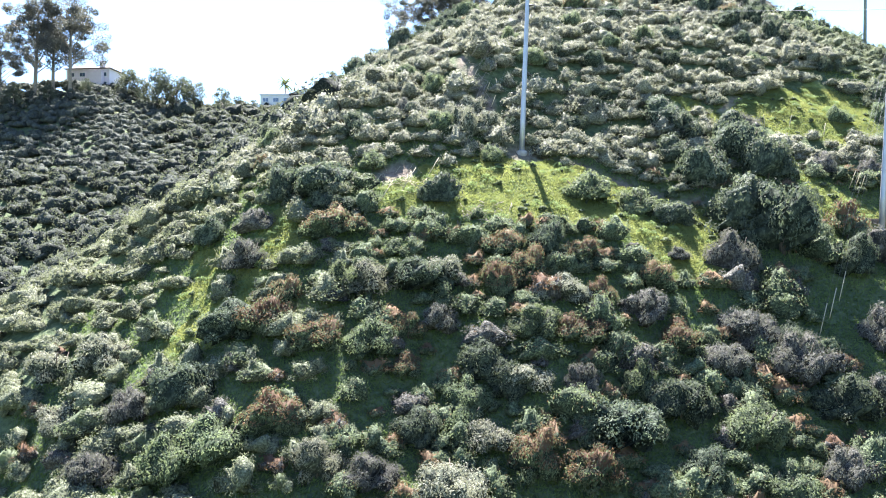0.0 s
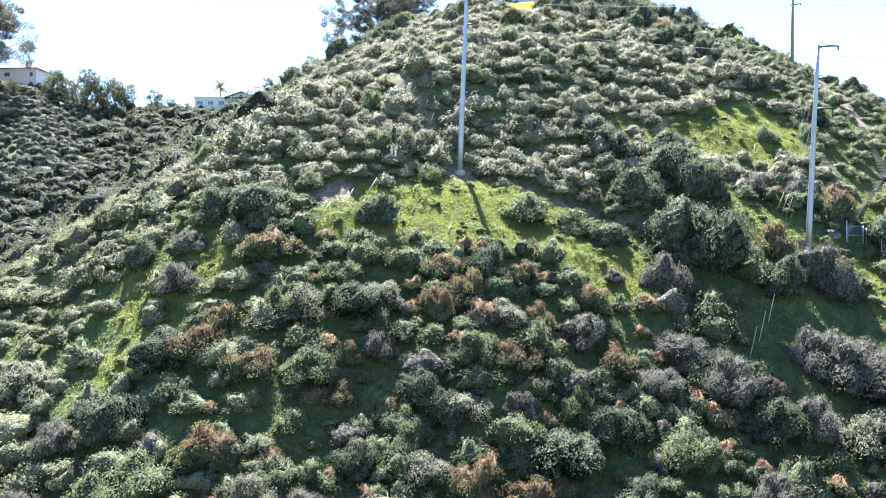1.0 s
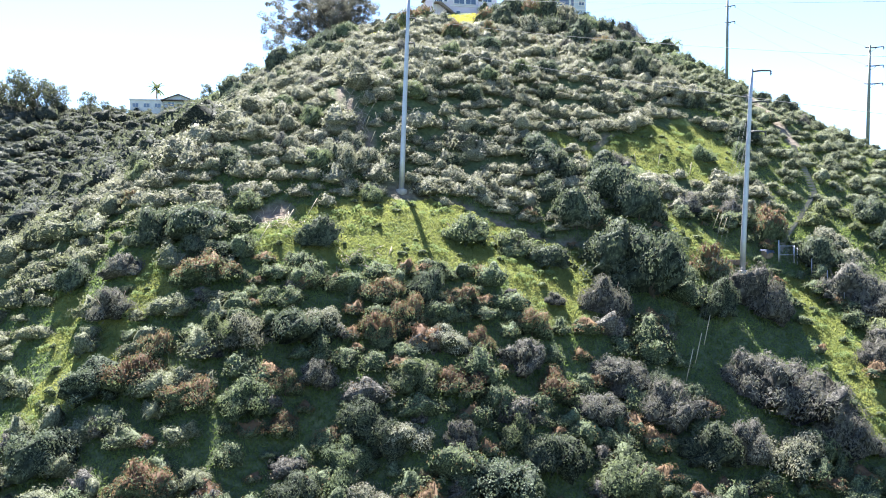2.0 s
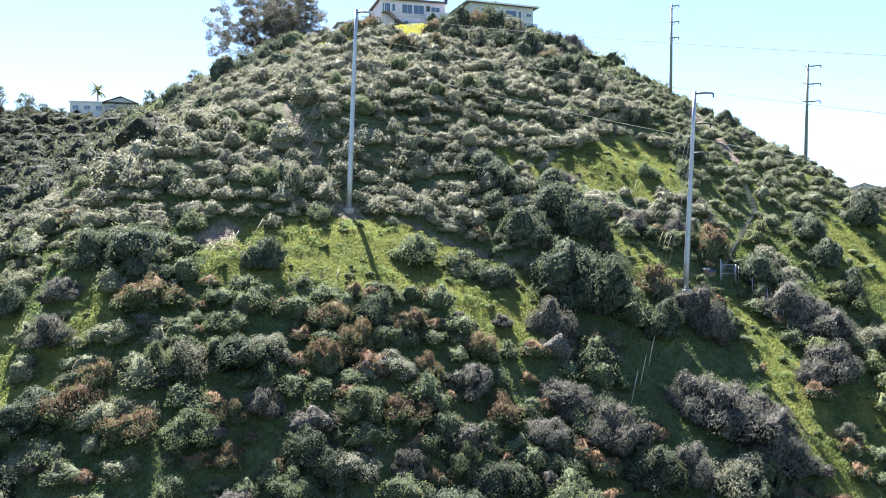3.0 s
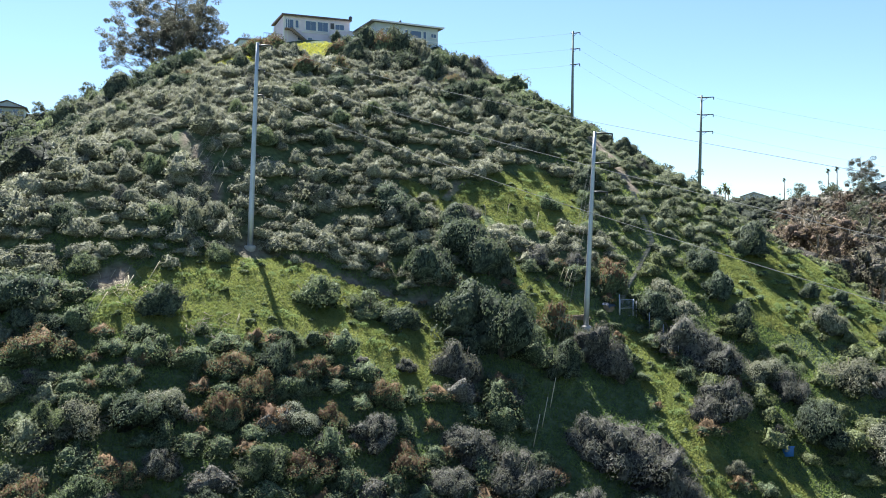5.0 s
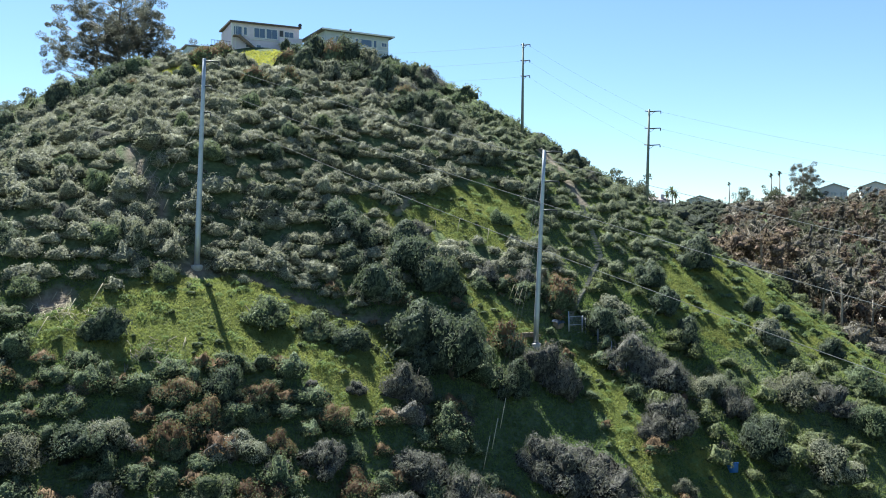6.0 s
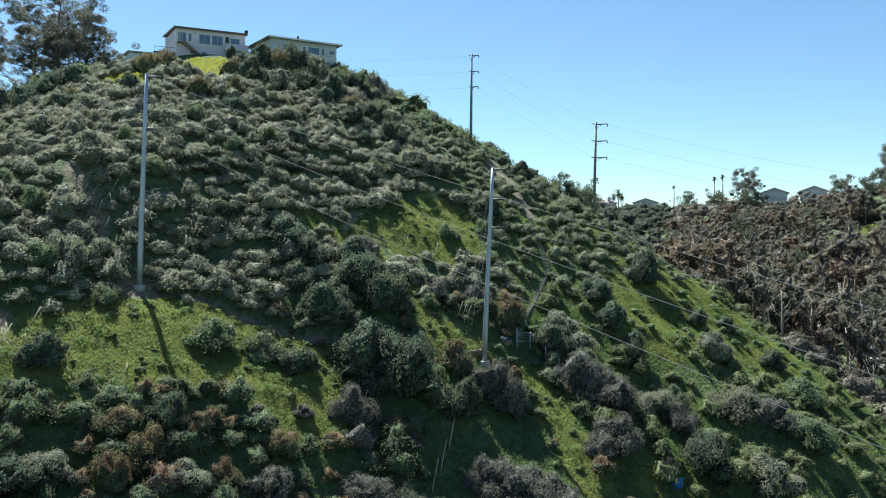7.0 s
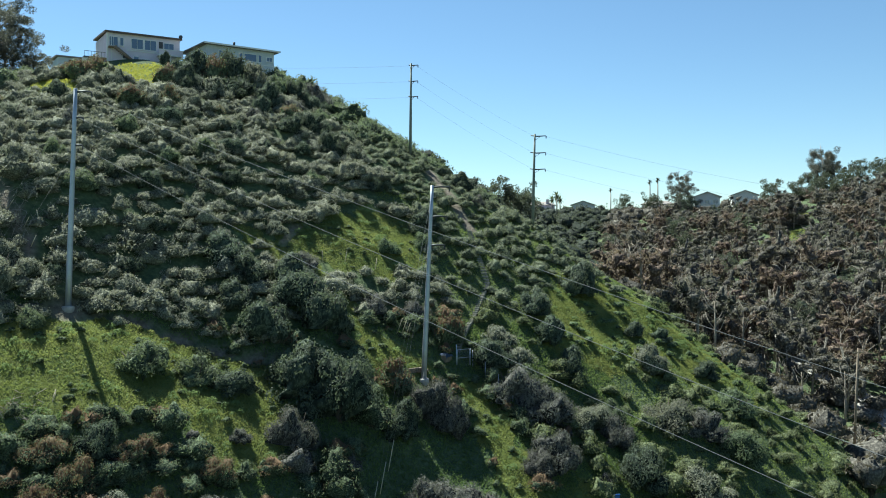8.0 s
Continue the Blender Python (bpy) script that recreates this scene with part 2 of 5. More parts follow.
def box(bm, x0, y0, z0, x1, y1, z1, bevel=0.0):
    r = bmesh.ops.create_cube(bm, size=1.0)
    for v in r["verts"]:
        v.co = Vector((x0 + (v.co.x + 0.5) * (x1 - x0), y0 + (v.co.y + 0.5) * (y1 - y0), z0 + (v.co.z + 0.5) * (z1 - z0)))
    if bevel:
        edges = list({e for v in r["verts"] for e in v.link_edges})
        bmesh.ops.bevel(bm, geom=edges, offset=bevel, segments=1, affect="EDGES")
    return bm


def boxed(*dims, bevel=0.0):
    return box(bmesh.new(), *dims, bevel=bevel)


def tube(bm, points, radii, sides=8):
    """A tapered tube along points."""
    rings = []
    for i, p in enumerate(points):
        p = Vector(p)
        a = Vector(points[max(i - 1, 0)])
        b = Vector(points[min(i + 1, len(points) - 1)])
        q = (b - a).to_track_quat("Z", "X")
        rings.append([bm.verts.new(p + q @ Vector((math.cos(2 * math.pi * k / sides) * radii[i], math.sin(2 * math.pi * k / sides) * radii[i], 0)))
                      for k in range(sides)])
    for r0, r1 in zip(rings, rings[1:]):
        for k in range(sides):
            f = bm.faces.new((r0[k], r0[(k + 1) % sides], r1[(k + 1) % sides], r1[k]))
            f.smooth = True
    if sides > 2:
        bm.faces.new(list(reversed(rings[0])))
        bm.faces.new(rings[-1])
    return bm


def tubed(points, radii, sides=8):
    return tube(bmesh.new(), points, radii, sides)


def unit(v):
    return v / np.maximum(np.linalg.norm(v, axis=-1, keepdims=True), 1e-9)


def leaf_quads(rg, centres, normals, length, width, lift=0.4, wild=0.7):
    """A bent leaf for each centre; they face outwards more or less."""
    n = len(centres)
    nrm = unit(normals + rg.normal(0, wild, (n, 3)))
    up = unit(np.cross(nrm, rg.normal(0, 1, (n, 3))) + lift * np.array([0, 0, 1.0]))
    side = unit(np.cross(nrm, up))
    up = np.cross(side, nrm)
    ln = (length * rg.uniform(0.6, 1.4, n))[:, None]
    wd = (width * rg.uniform(0.6, 1.4, n))[:, None]
    v = np.stack([centres - up * ln * 0.5 - side * wd * 0.5, centres - up * ln * 0.3 + side * wd * 0.6, centres + up * ln * 0.6], 1)
    return v.reshape(-1, 3), np.arange(3 * n).reshape(n, 3)


def dome_points(rg, n, lobes, flat=0.75):
    """Points and outward directions on a heap of lobes; inner ones are left out."""
    c = np.array([l[:3] for l in lobes])
    r = np.array([l[3] for l in lobes])
    pts, nor = [], []
    while sum(map(len, pts)) < n:
        k = rg.choice(len(lobes), 2 * n, p=r ** 2 / (r ** 2).sum())
        d = unit(rg.normal(0, 1, (2 * n, 3)))
        d[:, 2] = np.abs(d[:, 2]) * np.where(rg.random(2 * n) < 0.85, 1, -0.5)
        p = c[k] + d * (r[k] * (0.78 + 0.46 * rg.random(2 * n)))[:, None] * np.array([1, 1, flat])
        deep = (np.linalg.norm((p[:, None] - c[None]) / np.array([1, 1, flat]), axis=2) < 0.76 * r[None]).any(1)
        ok = ~deep & (p[:, 2] > 0.02)
        pts.append(p[ok])
        nor.append(d[ok])
    return np.concatenate(pts)[:n], np.concatenate(nor)[:n]


def shell(lobes, flat=0.75, seg=14, rings=6, shrink=0.84, low=-0.5, seed=0):
    """The lumpy outer skin of a heap of lobes: the farthest lobe in each direction from a point low in the heap."""
    rg = np.random.default_rng(seed)
    c = np.array([l[:3] for l in lobes]) / np.array([1, 1, flat])
    r = np.array([l[3] for l in lobes]) * shrink
    o = np.array([c[:, 0].mean(), c[:, 1].mean(), 0.35 * c[:, 2].mean()])
    th = np.linspace(0, 2 * np.pi, seg, endpoint=False)
    ph = np.linspace(low, 1.35, rings)
    d = np.array([[(math.cos(p) * math.cos(t + 0.2 * k), math.cos(p) * math.sin(t + 0.2 * k), math.sin(p)) for t in th] for k, p in enumerate(ph)]).reshape(-1, 3)
    d = np.concatenate([d, [[0, 0, 1.0]]])
    oc = o - c
    b = d @ oc.T
    disc = b ** 2 - ((oc ** 2).sum(1) - r ** 2)[None]
    t = np.where(disc > 0, -b + np.sqrt(np.maximum(disc, 0)), 0).max(1)
    t = np.maximum(t, 0.12) * rg.uniform(0.86, 1.10, len(t))
    v = (o + d * t[:, None]) * np.array([1, 1, flat])
    fs = []
    for i in range(rings - 1):
        for j in range(seg):
            p, q = i * seg + j, i * seg + (j + 1) % seg
            fs += [(p, q, q + seg), (p, q + seg, p + seg)]
    top = len(v) - 1
    fs += [((rings - 1) * seg + j, (rings - 1) * seg + (j + 1) % seg, top) for j in range(seg)]
    return v, np.array(fs)


def heap(rg, n_lobes, spread, lobe, tall):
    """Lobes set over a dome of about 1 m radius and the given height."""
    lobes = [(0, 0, 0.42 * tall, lobe * 1.25)]
    for k in range(n_lobes - 1):
        a, s = 2.4 * k + rg.uniform(-0.5, 0.5), rg.uniform(0.05, 1.0)
        c = math.sqrt(1 - s * s)
        d = spread * rg.uniform(0.7, 1.2)
        lobes.append((d * c * math.cos(a), d * c * math.sin(a), (0.08 + 0.92 * s * d) * tall * 0.9, lobe * rg.uniform(0.6, 1.25)))
    return lobes


def foliage_arrays(seed, n, n_lobes, length, width, lift, wild, flat=0.8, tall=1.0, top_share=0.0, lobe=0.5, spread=0.62, skin=(13, 5)):
    """Leaves (material 0), dry heads on the top (material 1) and the leafy body (material 2) of a bush about 1 m in radius."""
    rg = np.random.default_rng(seed)
    lobes = heap(rg, n_lobes, spread, lobe, tall)
    p, d = dome_points(rg, n, lobes, flat)
    v, f = leaf_quads(rg, p, d, length, width, lift, wild)
    top = (d[:, 2] > 0.05) & (rg.random(n) < top_share) & (p[:, 2] > 0.3 * p[:, 2].max())
    idx = np.where(top, 1, 0)
    if skin:
        cv, cf = shell(lobes, flat, *skin, seed=seed)
        f = np.concatenate([f, cf + len(v)])
        v = np.concatenate([v, cv])
        heads = (cv[cf][:, :, 2].mean(1) > 0.62 * cv[:, 2].max()) & (top_share > 0.5)
        idx = np.concatenate([idx, np.where(heads, 1, 2)])
    return v, f, idx


def scatter(name, arrays, places, materials, label, category):
    """Many bushes nobody could count, as one mesh. places: x, y, z, radius, height factor, turn."""
    vs, fs, ids, base = [], [], [], 0
    for i, (x, y, z, r, h, turn) in enumerate(places):
        v, f, idx = arrays[i % len(arrays)]
        c, s = math.cos(turn), math.sin(turn)
        a = 0.8 + 0.5 * (i * 0.618 % 1.0)  # no bush is quite round
        w = np.stack([x + r * (c * v[:, 0] * a - s * v[:, 1]), y + r * (s * v[:, 0] * a + c * v[:, 1]), z + r * h * v[:, 2]], 1)
        vs.append(w)
        fs.append(f + base)
        ids.append(idx)
        base += len(v)
    if not vs:
        return None
    me = np_mesh(name, np.concatenate(vs), np.concatenate(fs), materials, np.concatenate(ids), smooth=True)
    return tagged(new(name, me), label, category, kind="stuff")


def inside(x, y, poly):
    """Whether points lie in a polygon on the plan."""
    x, y = np.asarray(x), np.asarray(y)
    hit = np.zeros(x.shape, bool)
    for (x0, y0), (x1, y1) in zip(poly, poly[1:] + poly[:1]):
        cross = ((y0 > y) != (y1 > y)) & (x < (x1 - x0) * (y - y0) / (y1 - y0 + 1e-12) + x0)
        hit ^= cross
    return hit


# ---- plan of the cover: grass patches, trodden soil ----
MEADOWS = [
    [(-6.4, 73.8), (-1.6, 78.7), (6.5, 82.4), (11.0, 82.2), (15.7, 81.0), (20.5, 79.8), (25.2, 78.0), (23.4, 71.9), (20.7, 67.4), (16.0, 69.1), (13.3, 72.2), (3.9, 72.3), (-0.1, 70.8)],
    [(26.1, 92.3), (33.3, 95.8), (42.8, 100.5), (48.5, 99.0), (45.0, 89.5), (38.3, 89.2), (33.4, 90.3), (28.1, 90.9)],
    [(24.9, 92.8), (26.6, 95.0), (28.6, 94.6), (30.2, 92.6), (28.0, 91.6)],
    [(31.4, 89.8), (34.3, 88.9), (35.5, 81.5), (39.8, 78.3), (38.6, 76.6), (33.4, 77.3), (32.1, 83.2)],
    # left edge follows the thicket's shadow, so the sunlit grass colour stops there
    [(42.9, 76.6), (45.6, 76.0), (45.2, 70.0), (44.6, 66.4), (44.0, 60.0), (43.2, 55.0), (39.6, 59.0), (40.2, 64.0), (41.0, 68.0)],
    [(60.0, 88.0), (66.0, 92.0), (71.0, 92.0), (79.0, 90.0), (87.5, 83.5), (81.0, 74.1), (74.0, 77.6), (64.1, 77.8), (58.1, 79.4), (55.1, 82.5)],
    [(47.3, 65.4), (49.2, 65.2), (51.2, 62.6), (52.4, 59.0), (48.0, 58.4), (48.2, 62.9)],
    [(-14.7, 73.9), (-11.6, 73.3), (-12.4, 68.6), (-14.8, 65.5), (-16.7, 63.1), (-17.9, 64.9), (-16.5, 67.7)],
    [(-22.3, 77.2), (-19.0, 73.9), (-16.6, 63.2), (-21.5, 62.0), (-24.0, 58.2), (-24.1, 59.5), (-21.2, 63.5), (-19.9, 67.2)],
    [(16.5, 138.5), (25.5, 138.5), (25.4, 131.0), (22.0, 126.5), (17.0, 125.5)],
    [(6.8, 129.8), (9.0, 131.8), (13.4, 131.8), (12.8, 120.8), (7.2, 120.4)],
]
TRACKS = [  # bare soil: line, half width
    (BENCH, 0.34),
    ([(1.9, 97.0), (2.6, 94.6), (3.7, 92.2), (4.5, 90.2), (5.1, 88.4)], 0.42),
    ([(58.3, 113.6), (57.2, 105.8), (56.6, 99.0)], 0.78),
    (SCAR, 0.9),
    ([(29.8, 93.0), (32.5, 95.5)], 0.35),
]


def on_meadow(x, y):
    """Whether grass grows there; the edges are ragged."""
    x = x + 0.7 * np.sin(1.3 * y + 0.4 * x) + 0.35 * np.sin(3.1 * y - 1.1 * x)
    y = y + 0.7 * np.sin(1.1 * x + 1.0) + 0.35 * np.sin(2.7 * x + 1.9 * y)
    return np.any([inside(x, y, m) for m in MEADOWS], axis=0)


def soil_amount(x, y):
    s = np.zeros(np.shape(x))
    for line, half in TRACKS:
        s = np.maximum(s, np.clip(1.6 - line_distance(x, y, line) / half, 0, 1))
    return np.maximum(s, 0.98 * bell(x, y, 7.6, 83.4, 2.0, 1.3))


# ---- the ground: one sheet, fine near the hill and coarse to the horizon ----
def axis(fine0, fine1, step, far0, far1):
    a = np.arange(fine0, fine1, step)
    out = lambda d0, d1, n: d0 + (d1 - d0) * (np.linspace(0, 1, n) ** 2.6)
    return np.concatenate([out(fine0, far0, 34)[:0:-1], a, out(a[-1], far1, 34)[1:]])


gx, gy = axis(-60, 110, 0.9, -3000, 3000), axis(44, 150, 0.9, -2500, 3500)
GX, GY = np.meshgrid(gx, gy)
GZ = land(GX, GY)
nx, ny = len(gx), len(gy)
cells = np.arange(nx * ny).reshape(ny, nx)
ground_me = np_mesh("ground", np.stack([GX, GY, GZ], 2).reshape(-1, 3),
                    np.stack([cells[:-1, :-1], cells[:-1, 1:], cells[1:, 1:], cells[1:, :-1]], 2).reshape(-1, 4), [], smooth=True)
cover = ground_me.attributes.new("soil", "FLOAT", "POINT")
cover.data.foreach_set("value", soil_amount(GX, GY).ravel().astype(np.float32))
lush = ground_me.attributes.new("meadow", "FLOAT", "POINT")
lush.data.foreach_set("value", on_meadow(GX, GY).ravel().astype(np.float32))
gmat, gt, gb = mat_base("grass and soil ground")
a_soil, a_mead = gt.nodes.new("ShaderNodeAttribute"), gt.nodes.new("ShaderNodeAttribute")
a_soil.attribute_name, a_mead.attribute_name = "soil", "meadow"
fine, wide = noise_fac(gt, 1.6, 8.0), noise_fac(gt, 0.12, 5.0)
# herb is darker than turf: shade between the bushes is in its colour
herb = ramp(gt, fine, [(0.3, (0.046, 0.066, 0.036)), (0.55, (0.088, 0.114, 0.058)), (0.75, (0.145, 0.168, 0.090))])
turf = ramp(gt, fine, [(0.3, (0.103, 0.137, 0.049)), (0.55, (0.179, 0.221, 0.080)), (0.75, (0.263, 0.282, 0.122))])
earth = ramp(gt, fine, [(0.3, (0.129, 0.098, 0.079)), (0.7, (0.272, 0.223, 0.185))])
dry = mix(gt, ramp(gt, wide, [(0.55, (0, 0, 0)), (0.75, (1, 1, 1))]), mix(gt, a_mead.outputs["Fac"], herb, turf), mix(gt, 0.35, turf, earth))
gt.links.new(mix(gt, a_soil.outputs["Fac"], dry, earth), gb.inputs["Base Color"])
gb.inputs["Roughness"].default_value = 0.95
gb.inputs["Specular IOR Level"].default_value = 0.1
bump(gt, noise_fac(gt, 3.0, 8.0), 1.0, 0.25, gb)
ground_me.materials.append(gmat)
ground = tagged(new("ground", ground_me), "green grassy canyon slopes with patches of bare soil", "ground", kind="structure")

# ---- bushes: kinds ----
SAGE_KINDS = [foliage_arrays(20 + i, 430, 12, 0.135, 0.054, 1.0, 0.55, 1.0, 1.0, lobe=0.36, spread=0.80, skin=(12, 4)) for i in range(10)]
LOW_KINDS = [foliage_arrays(40 + i, 780, 15, 0.095, 0.040, 0.9, 0.6, 1.0, 1.3, top_share=0.9 if i % 4 == 0 else 0.06, lobe=0.33, spread=0.76, skin=(13, 5)) for i in range(8)]


def big_kinds(n, s, skin):
    """The kinds of large bush, with n leaves of relative size s."""
    return {
        "sumac": [foliage_arrays(60 + i, n, 26, 0.10 * s, 0.060 * s, 0.6, 0.45, 1.0, 1.2, lobe=0.28, spread=0.76, skin=skin) for i in range(5)],
        "rust": [foliage_arrays(70 + i, n, 22, 0.11 * s, 0.055 * s, 0.9, 0.45, 1.0, 1.2, top_share=0.66, lobe=0.28, spread=0.75, skin=skin) for i in range(5)],
        "grey": [foliage_arrays(80 + i, n, 24, 0.14 * s, 0.036 * s, 1.0, 0.6, 1.0, 1.15, lobe=0.27, spread=0.75, skin=skin) for i in range(5)],
        "sage": [foliage_arrays(90 + i, n, 22, 0.12 * s, 0.050 * s, 0.9, 0.42, 1.0, 1.0, lobe=0.28, spread=0.75, skin=skin) for i in range(5)],
        "green": [foliage_arrays(100 + i, n, 24, 0.11 * s, 0.055 * s, 0.7, 0.45, 1.0, 1.1, lobe=0.28, spread=0.75, skin=skin) for i in range(5)],
    }


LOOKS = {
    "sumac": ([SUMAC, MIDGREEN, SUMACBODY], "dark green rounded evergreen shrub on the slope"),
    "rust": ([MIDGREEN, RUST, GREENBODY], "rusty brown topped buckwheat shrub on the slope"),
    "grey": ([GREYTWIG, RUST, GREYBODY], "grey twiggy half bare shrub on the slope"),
    "sage": ([SAGE, MIDGREEN, SAGEGAPSHADE], "grey green sagebrush mound on the slope"),
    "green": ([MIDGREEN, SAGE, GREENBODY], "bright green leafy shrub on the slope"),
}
shrub_meshes = {(near, kind): [np_mesh("foliage", v, f, LOOKS[kind][0], i, smooth=True) for v, f, i in arrs]
                for near, kinds in ((True, big_kinds(4400, 0.54, (22, 9))), (False, big_kinds(2200, 0.74, (18, 8)))) for kind, arrs in kinds.items()}


def stems_mesh(seed):
    rg = np.random.default_rng(seed)
    bm = bmesh.new()
    for _ in range(6):
        a, d = rg.uniform(0, 6.28), rg.uniform(0.3, 0.75)
        tube(bm, [(0.06 * math.cos(a), 0.06 * math.sin(a), -0.25), (0.4 * d * math.cos(a), 0.4 * d * math.sin(a), 0.3),
                  (d * math.cos(a + 0.2), d * math.sin(a + 0.2), rg.uniform(0.6, 0.95))], [0.05, 0.035, 0.012], 4)
    me = bpy.data.meshes.new("branching_stem")
    bm.to_mesh(me)
    bm.free()
    me.materials.append(TWIG)
    return me


STEMS = [stems_mesh(200 + i) for i in range(4)]
brng = np.random.default_rng(11)
taken = []


def shrub(kind, x, y, r, h=1.15):
    """A bush of its own: stems and foliage."""
    k, r = int(brng.integers(5)), r * 1.22
    root = empty("shrub", x, y, height(x, y) - 0.26 * r, brng.uniform(0, 360))
    root.scale = (r * brng.uniform(0.82, 1.2), r * brng.uniform(0.82, 1.2), 1.1 * r * h * brng.uniform(0.88, 1.12))
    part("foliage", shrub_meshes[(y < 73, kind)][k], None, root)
    part("branching_stem", STEMS[k % 4], None, root)
    tagged(root, LOOKS[kind][1], "shrub", "shrubs on the hillside")
    taken.append((x, y, r))
    return root


# lone bushes on the meadow below the pole
for x, y, r, kind in [(-0.4, 74.3, 1.7, "sumac"), (4.6, 80.6, 1.2, "green"), (12.6, 76.9, 1.8, "green"), (17.2, 76.8, 1.6, "green"), (19.8, 75.5, 1.5, "sumac"),
                      (19.2, 70.5, 0.8, "grey"), (-10.0, 73.0, 1.2, "sumac"), (-8.1, 72.6, 1.2, "sumac"), (-10.2, 75.6, 2.3, "sumac"), (-13.8, 76.3, 1.9, "sumac"),
                      (1.9, 84.7, 2.2, "sage"), (-0.5, 84.0, 1.6, "green"), (4.2, 86.4, 1.7, "sage"), (2.4, 87.4, 1.5, "sage"), (6.9, 86.6, 1.1, "sumac")]:
    shrub(kind, x, y, r)
# dark evergreen thicket between the poles
for x, y, r, kind in [(22.9, 90.9, 2.6, "sumac"), (24.7, 88.5, 2.4, "sumac"), (22.7, 85.6, 2.2, "sumac"), (24.4, 81.2, 2.3, "sumac"), (29.9, 80.6, 2.5, "sumac"),
                      (28.3, 83.5, 2.2, "sumac"), (26.1, 74.7, 2.5, "sumac"), (28.4, 72.5, 2.9, "sumac"), (23.6, 70.4, 2.1, "grey"), (35.0, 75.4, 1.9, "rust"),
                      (37.4, 72.6, 2.2, "grey"), (38.8, 71.4, 1.8, "grey"), (33.4, 70.6, 1.5, "sumac"), (42.3, 92.9, 1.6, "green"), (29.4, 94.5, 1.4, "sage"),
                      (30.3, 89.5, 2.1, "grey"), (37.0, 84.4, 1.8, "grey"), (41.4, 84.0, 1.6, "grey"), (43.9, 81.1, 1.8, "rust"), (20.8, 95.6, 1.5, "sage"), (28.9, 86.8, 2.5, "sumac"), (50.0, 98.7, 2.3, "sumac")]:
    shrub(kind, x, y, r, 1.4) if y < 84 else shrub(kind, x, y, 0.85 * r, 1.05)
# right flank
for x, y, r, kind in [(47.4, 78.6, 2.2, "sumac"), (47.9, 74.7, 2.3, "grey"), (49.8, 72.3, 2.3, "grey"), (47.2, 66.9, 2.2, "grey"), (57.0, 81.5, 1.6, "sumac"),
                      (57.3, 78.4, 1.6, "sumac"), (57.5, 85.3, 1.8, "sumac"), (44.9, 61.5, 1.1, "sage"), (71.0, 84.2, 1.2, "sumac"), (75.3, 83.9, 1.2, "sumac"),
                      (77.6, 78.7, 1.6, "sumac"), (68.4, 78.4, 1.9, "sage"), (67.1, 90.2, 2.6, "sumac"), (50.9, 72.5, 2.0, "grey"), (55.1, 71.9, 2.0, "sage"),
                      (49.6, 75.4, 1.9, "green"), (45.2, 66.0, 1.7, "grey"), (56.7, 69.7, 2.0, "grey"), (64.9, 71.1, 2.1, "sage"), (68.5, 69.5, 2.3, "grey"), (76.8, 73.1, 2.0, "green")]:
    shrub(kind, x, y, r)
for x, y, r, kind in [(56.3, 65.3, 2.4, "sumac"), (62.2, 63.8, 2.4, "sage"), (70.6, 66.5, 2.3, "green"), (50.9, 79.5, 1.8, "sage"), (49.9, 81.2, 1.7, "sage"), (58.5, 72.8, 1.7, "green"),
                      (34.9, 62.7, 2.5, "grey"), (37.0, 61.5, 2.5, "grey"), (33.3, 64.3, 2.0, "grey"), (38.0, 59.3, 2.1, "grey"), (22.6, 64.7, 2.0, "grey"), (19.8, 61.7, 1.7, "grey"),
                      (25.6, 63.1, 1.7, "sumac"), (30.0, 58.9, 2.0, "grey"), (33.2, 58.2, 2.0, "sage"), (23.2, 64.0, 1.7, "grey"), (25.4, 61.5, 2.0, "grey"), (27.4, 58.7, 1.9, "sumac"), (20.0, 56.2, 2.0, "green"), (15.3, 56.5, 2.0, "sumac")]:
    shrub(kind, x, y, r)
# rusty belt below the meadow
for x, y, r, kind in [(4.7, 68.6, 1.6, "rust"), (8.3, 68.9, 1.7, "sumac"), (11.1, 68.7, 1.5, "rust"), (6.6, 66.3, 1.6, "rust"), (4.4, 65.0, 1.6, "rust"), (11.8, 64.3, 1.3, "rust"),
                      (17.0, 62.2, 1.7, "rust"), (14.8, 64.0, 1.7, "grey"), (-1.7, 65.0, 2.0, "sumac"), (-0.1, 65.7, 1.5, "sage"), (-5.6, 64.5, 1.6, "sage"), (-7.5, 64.6, 1.4, "green"),
                      (-9.1, 70.5, 1.9, "rust"), (-2.4, 61.0, 1.1, "rust"), (-0.3, 61.6, 1.2, "grey"), (-2.6, 58.8, 1.1, "rust"), (-8.7, 59.7, 1.6, "rust"), (-5.2, 59.8, 1.5, "green"), (-12.7, 62.3, 1.9, "rust"), (-11.6, 64.1, 1.4, "rust")]:
    shrub(kind, x, y, r)
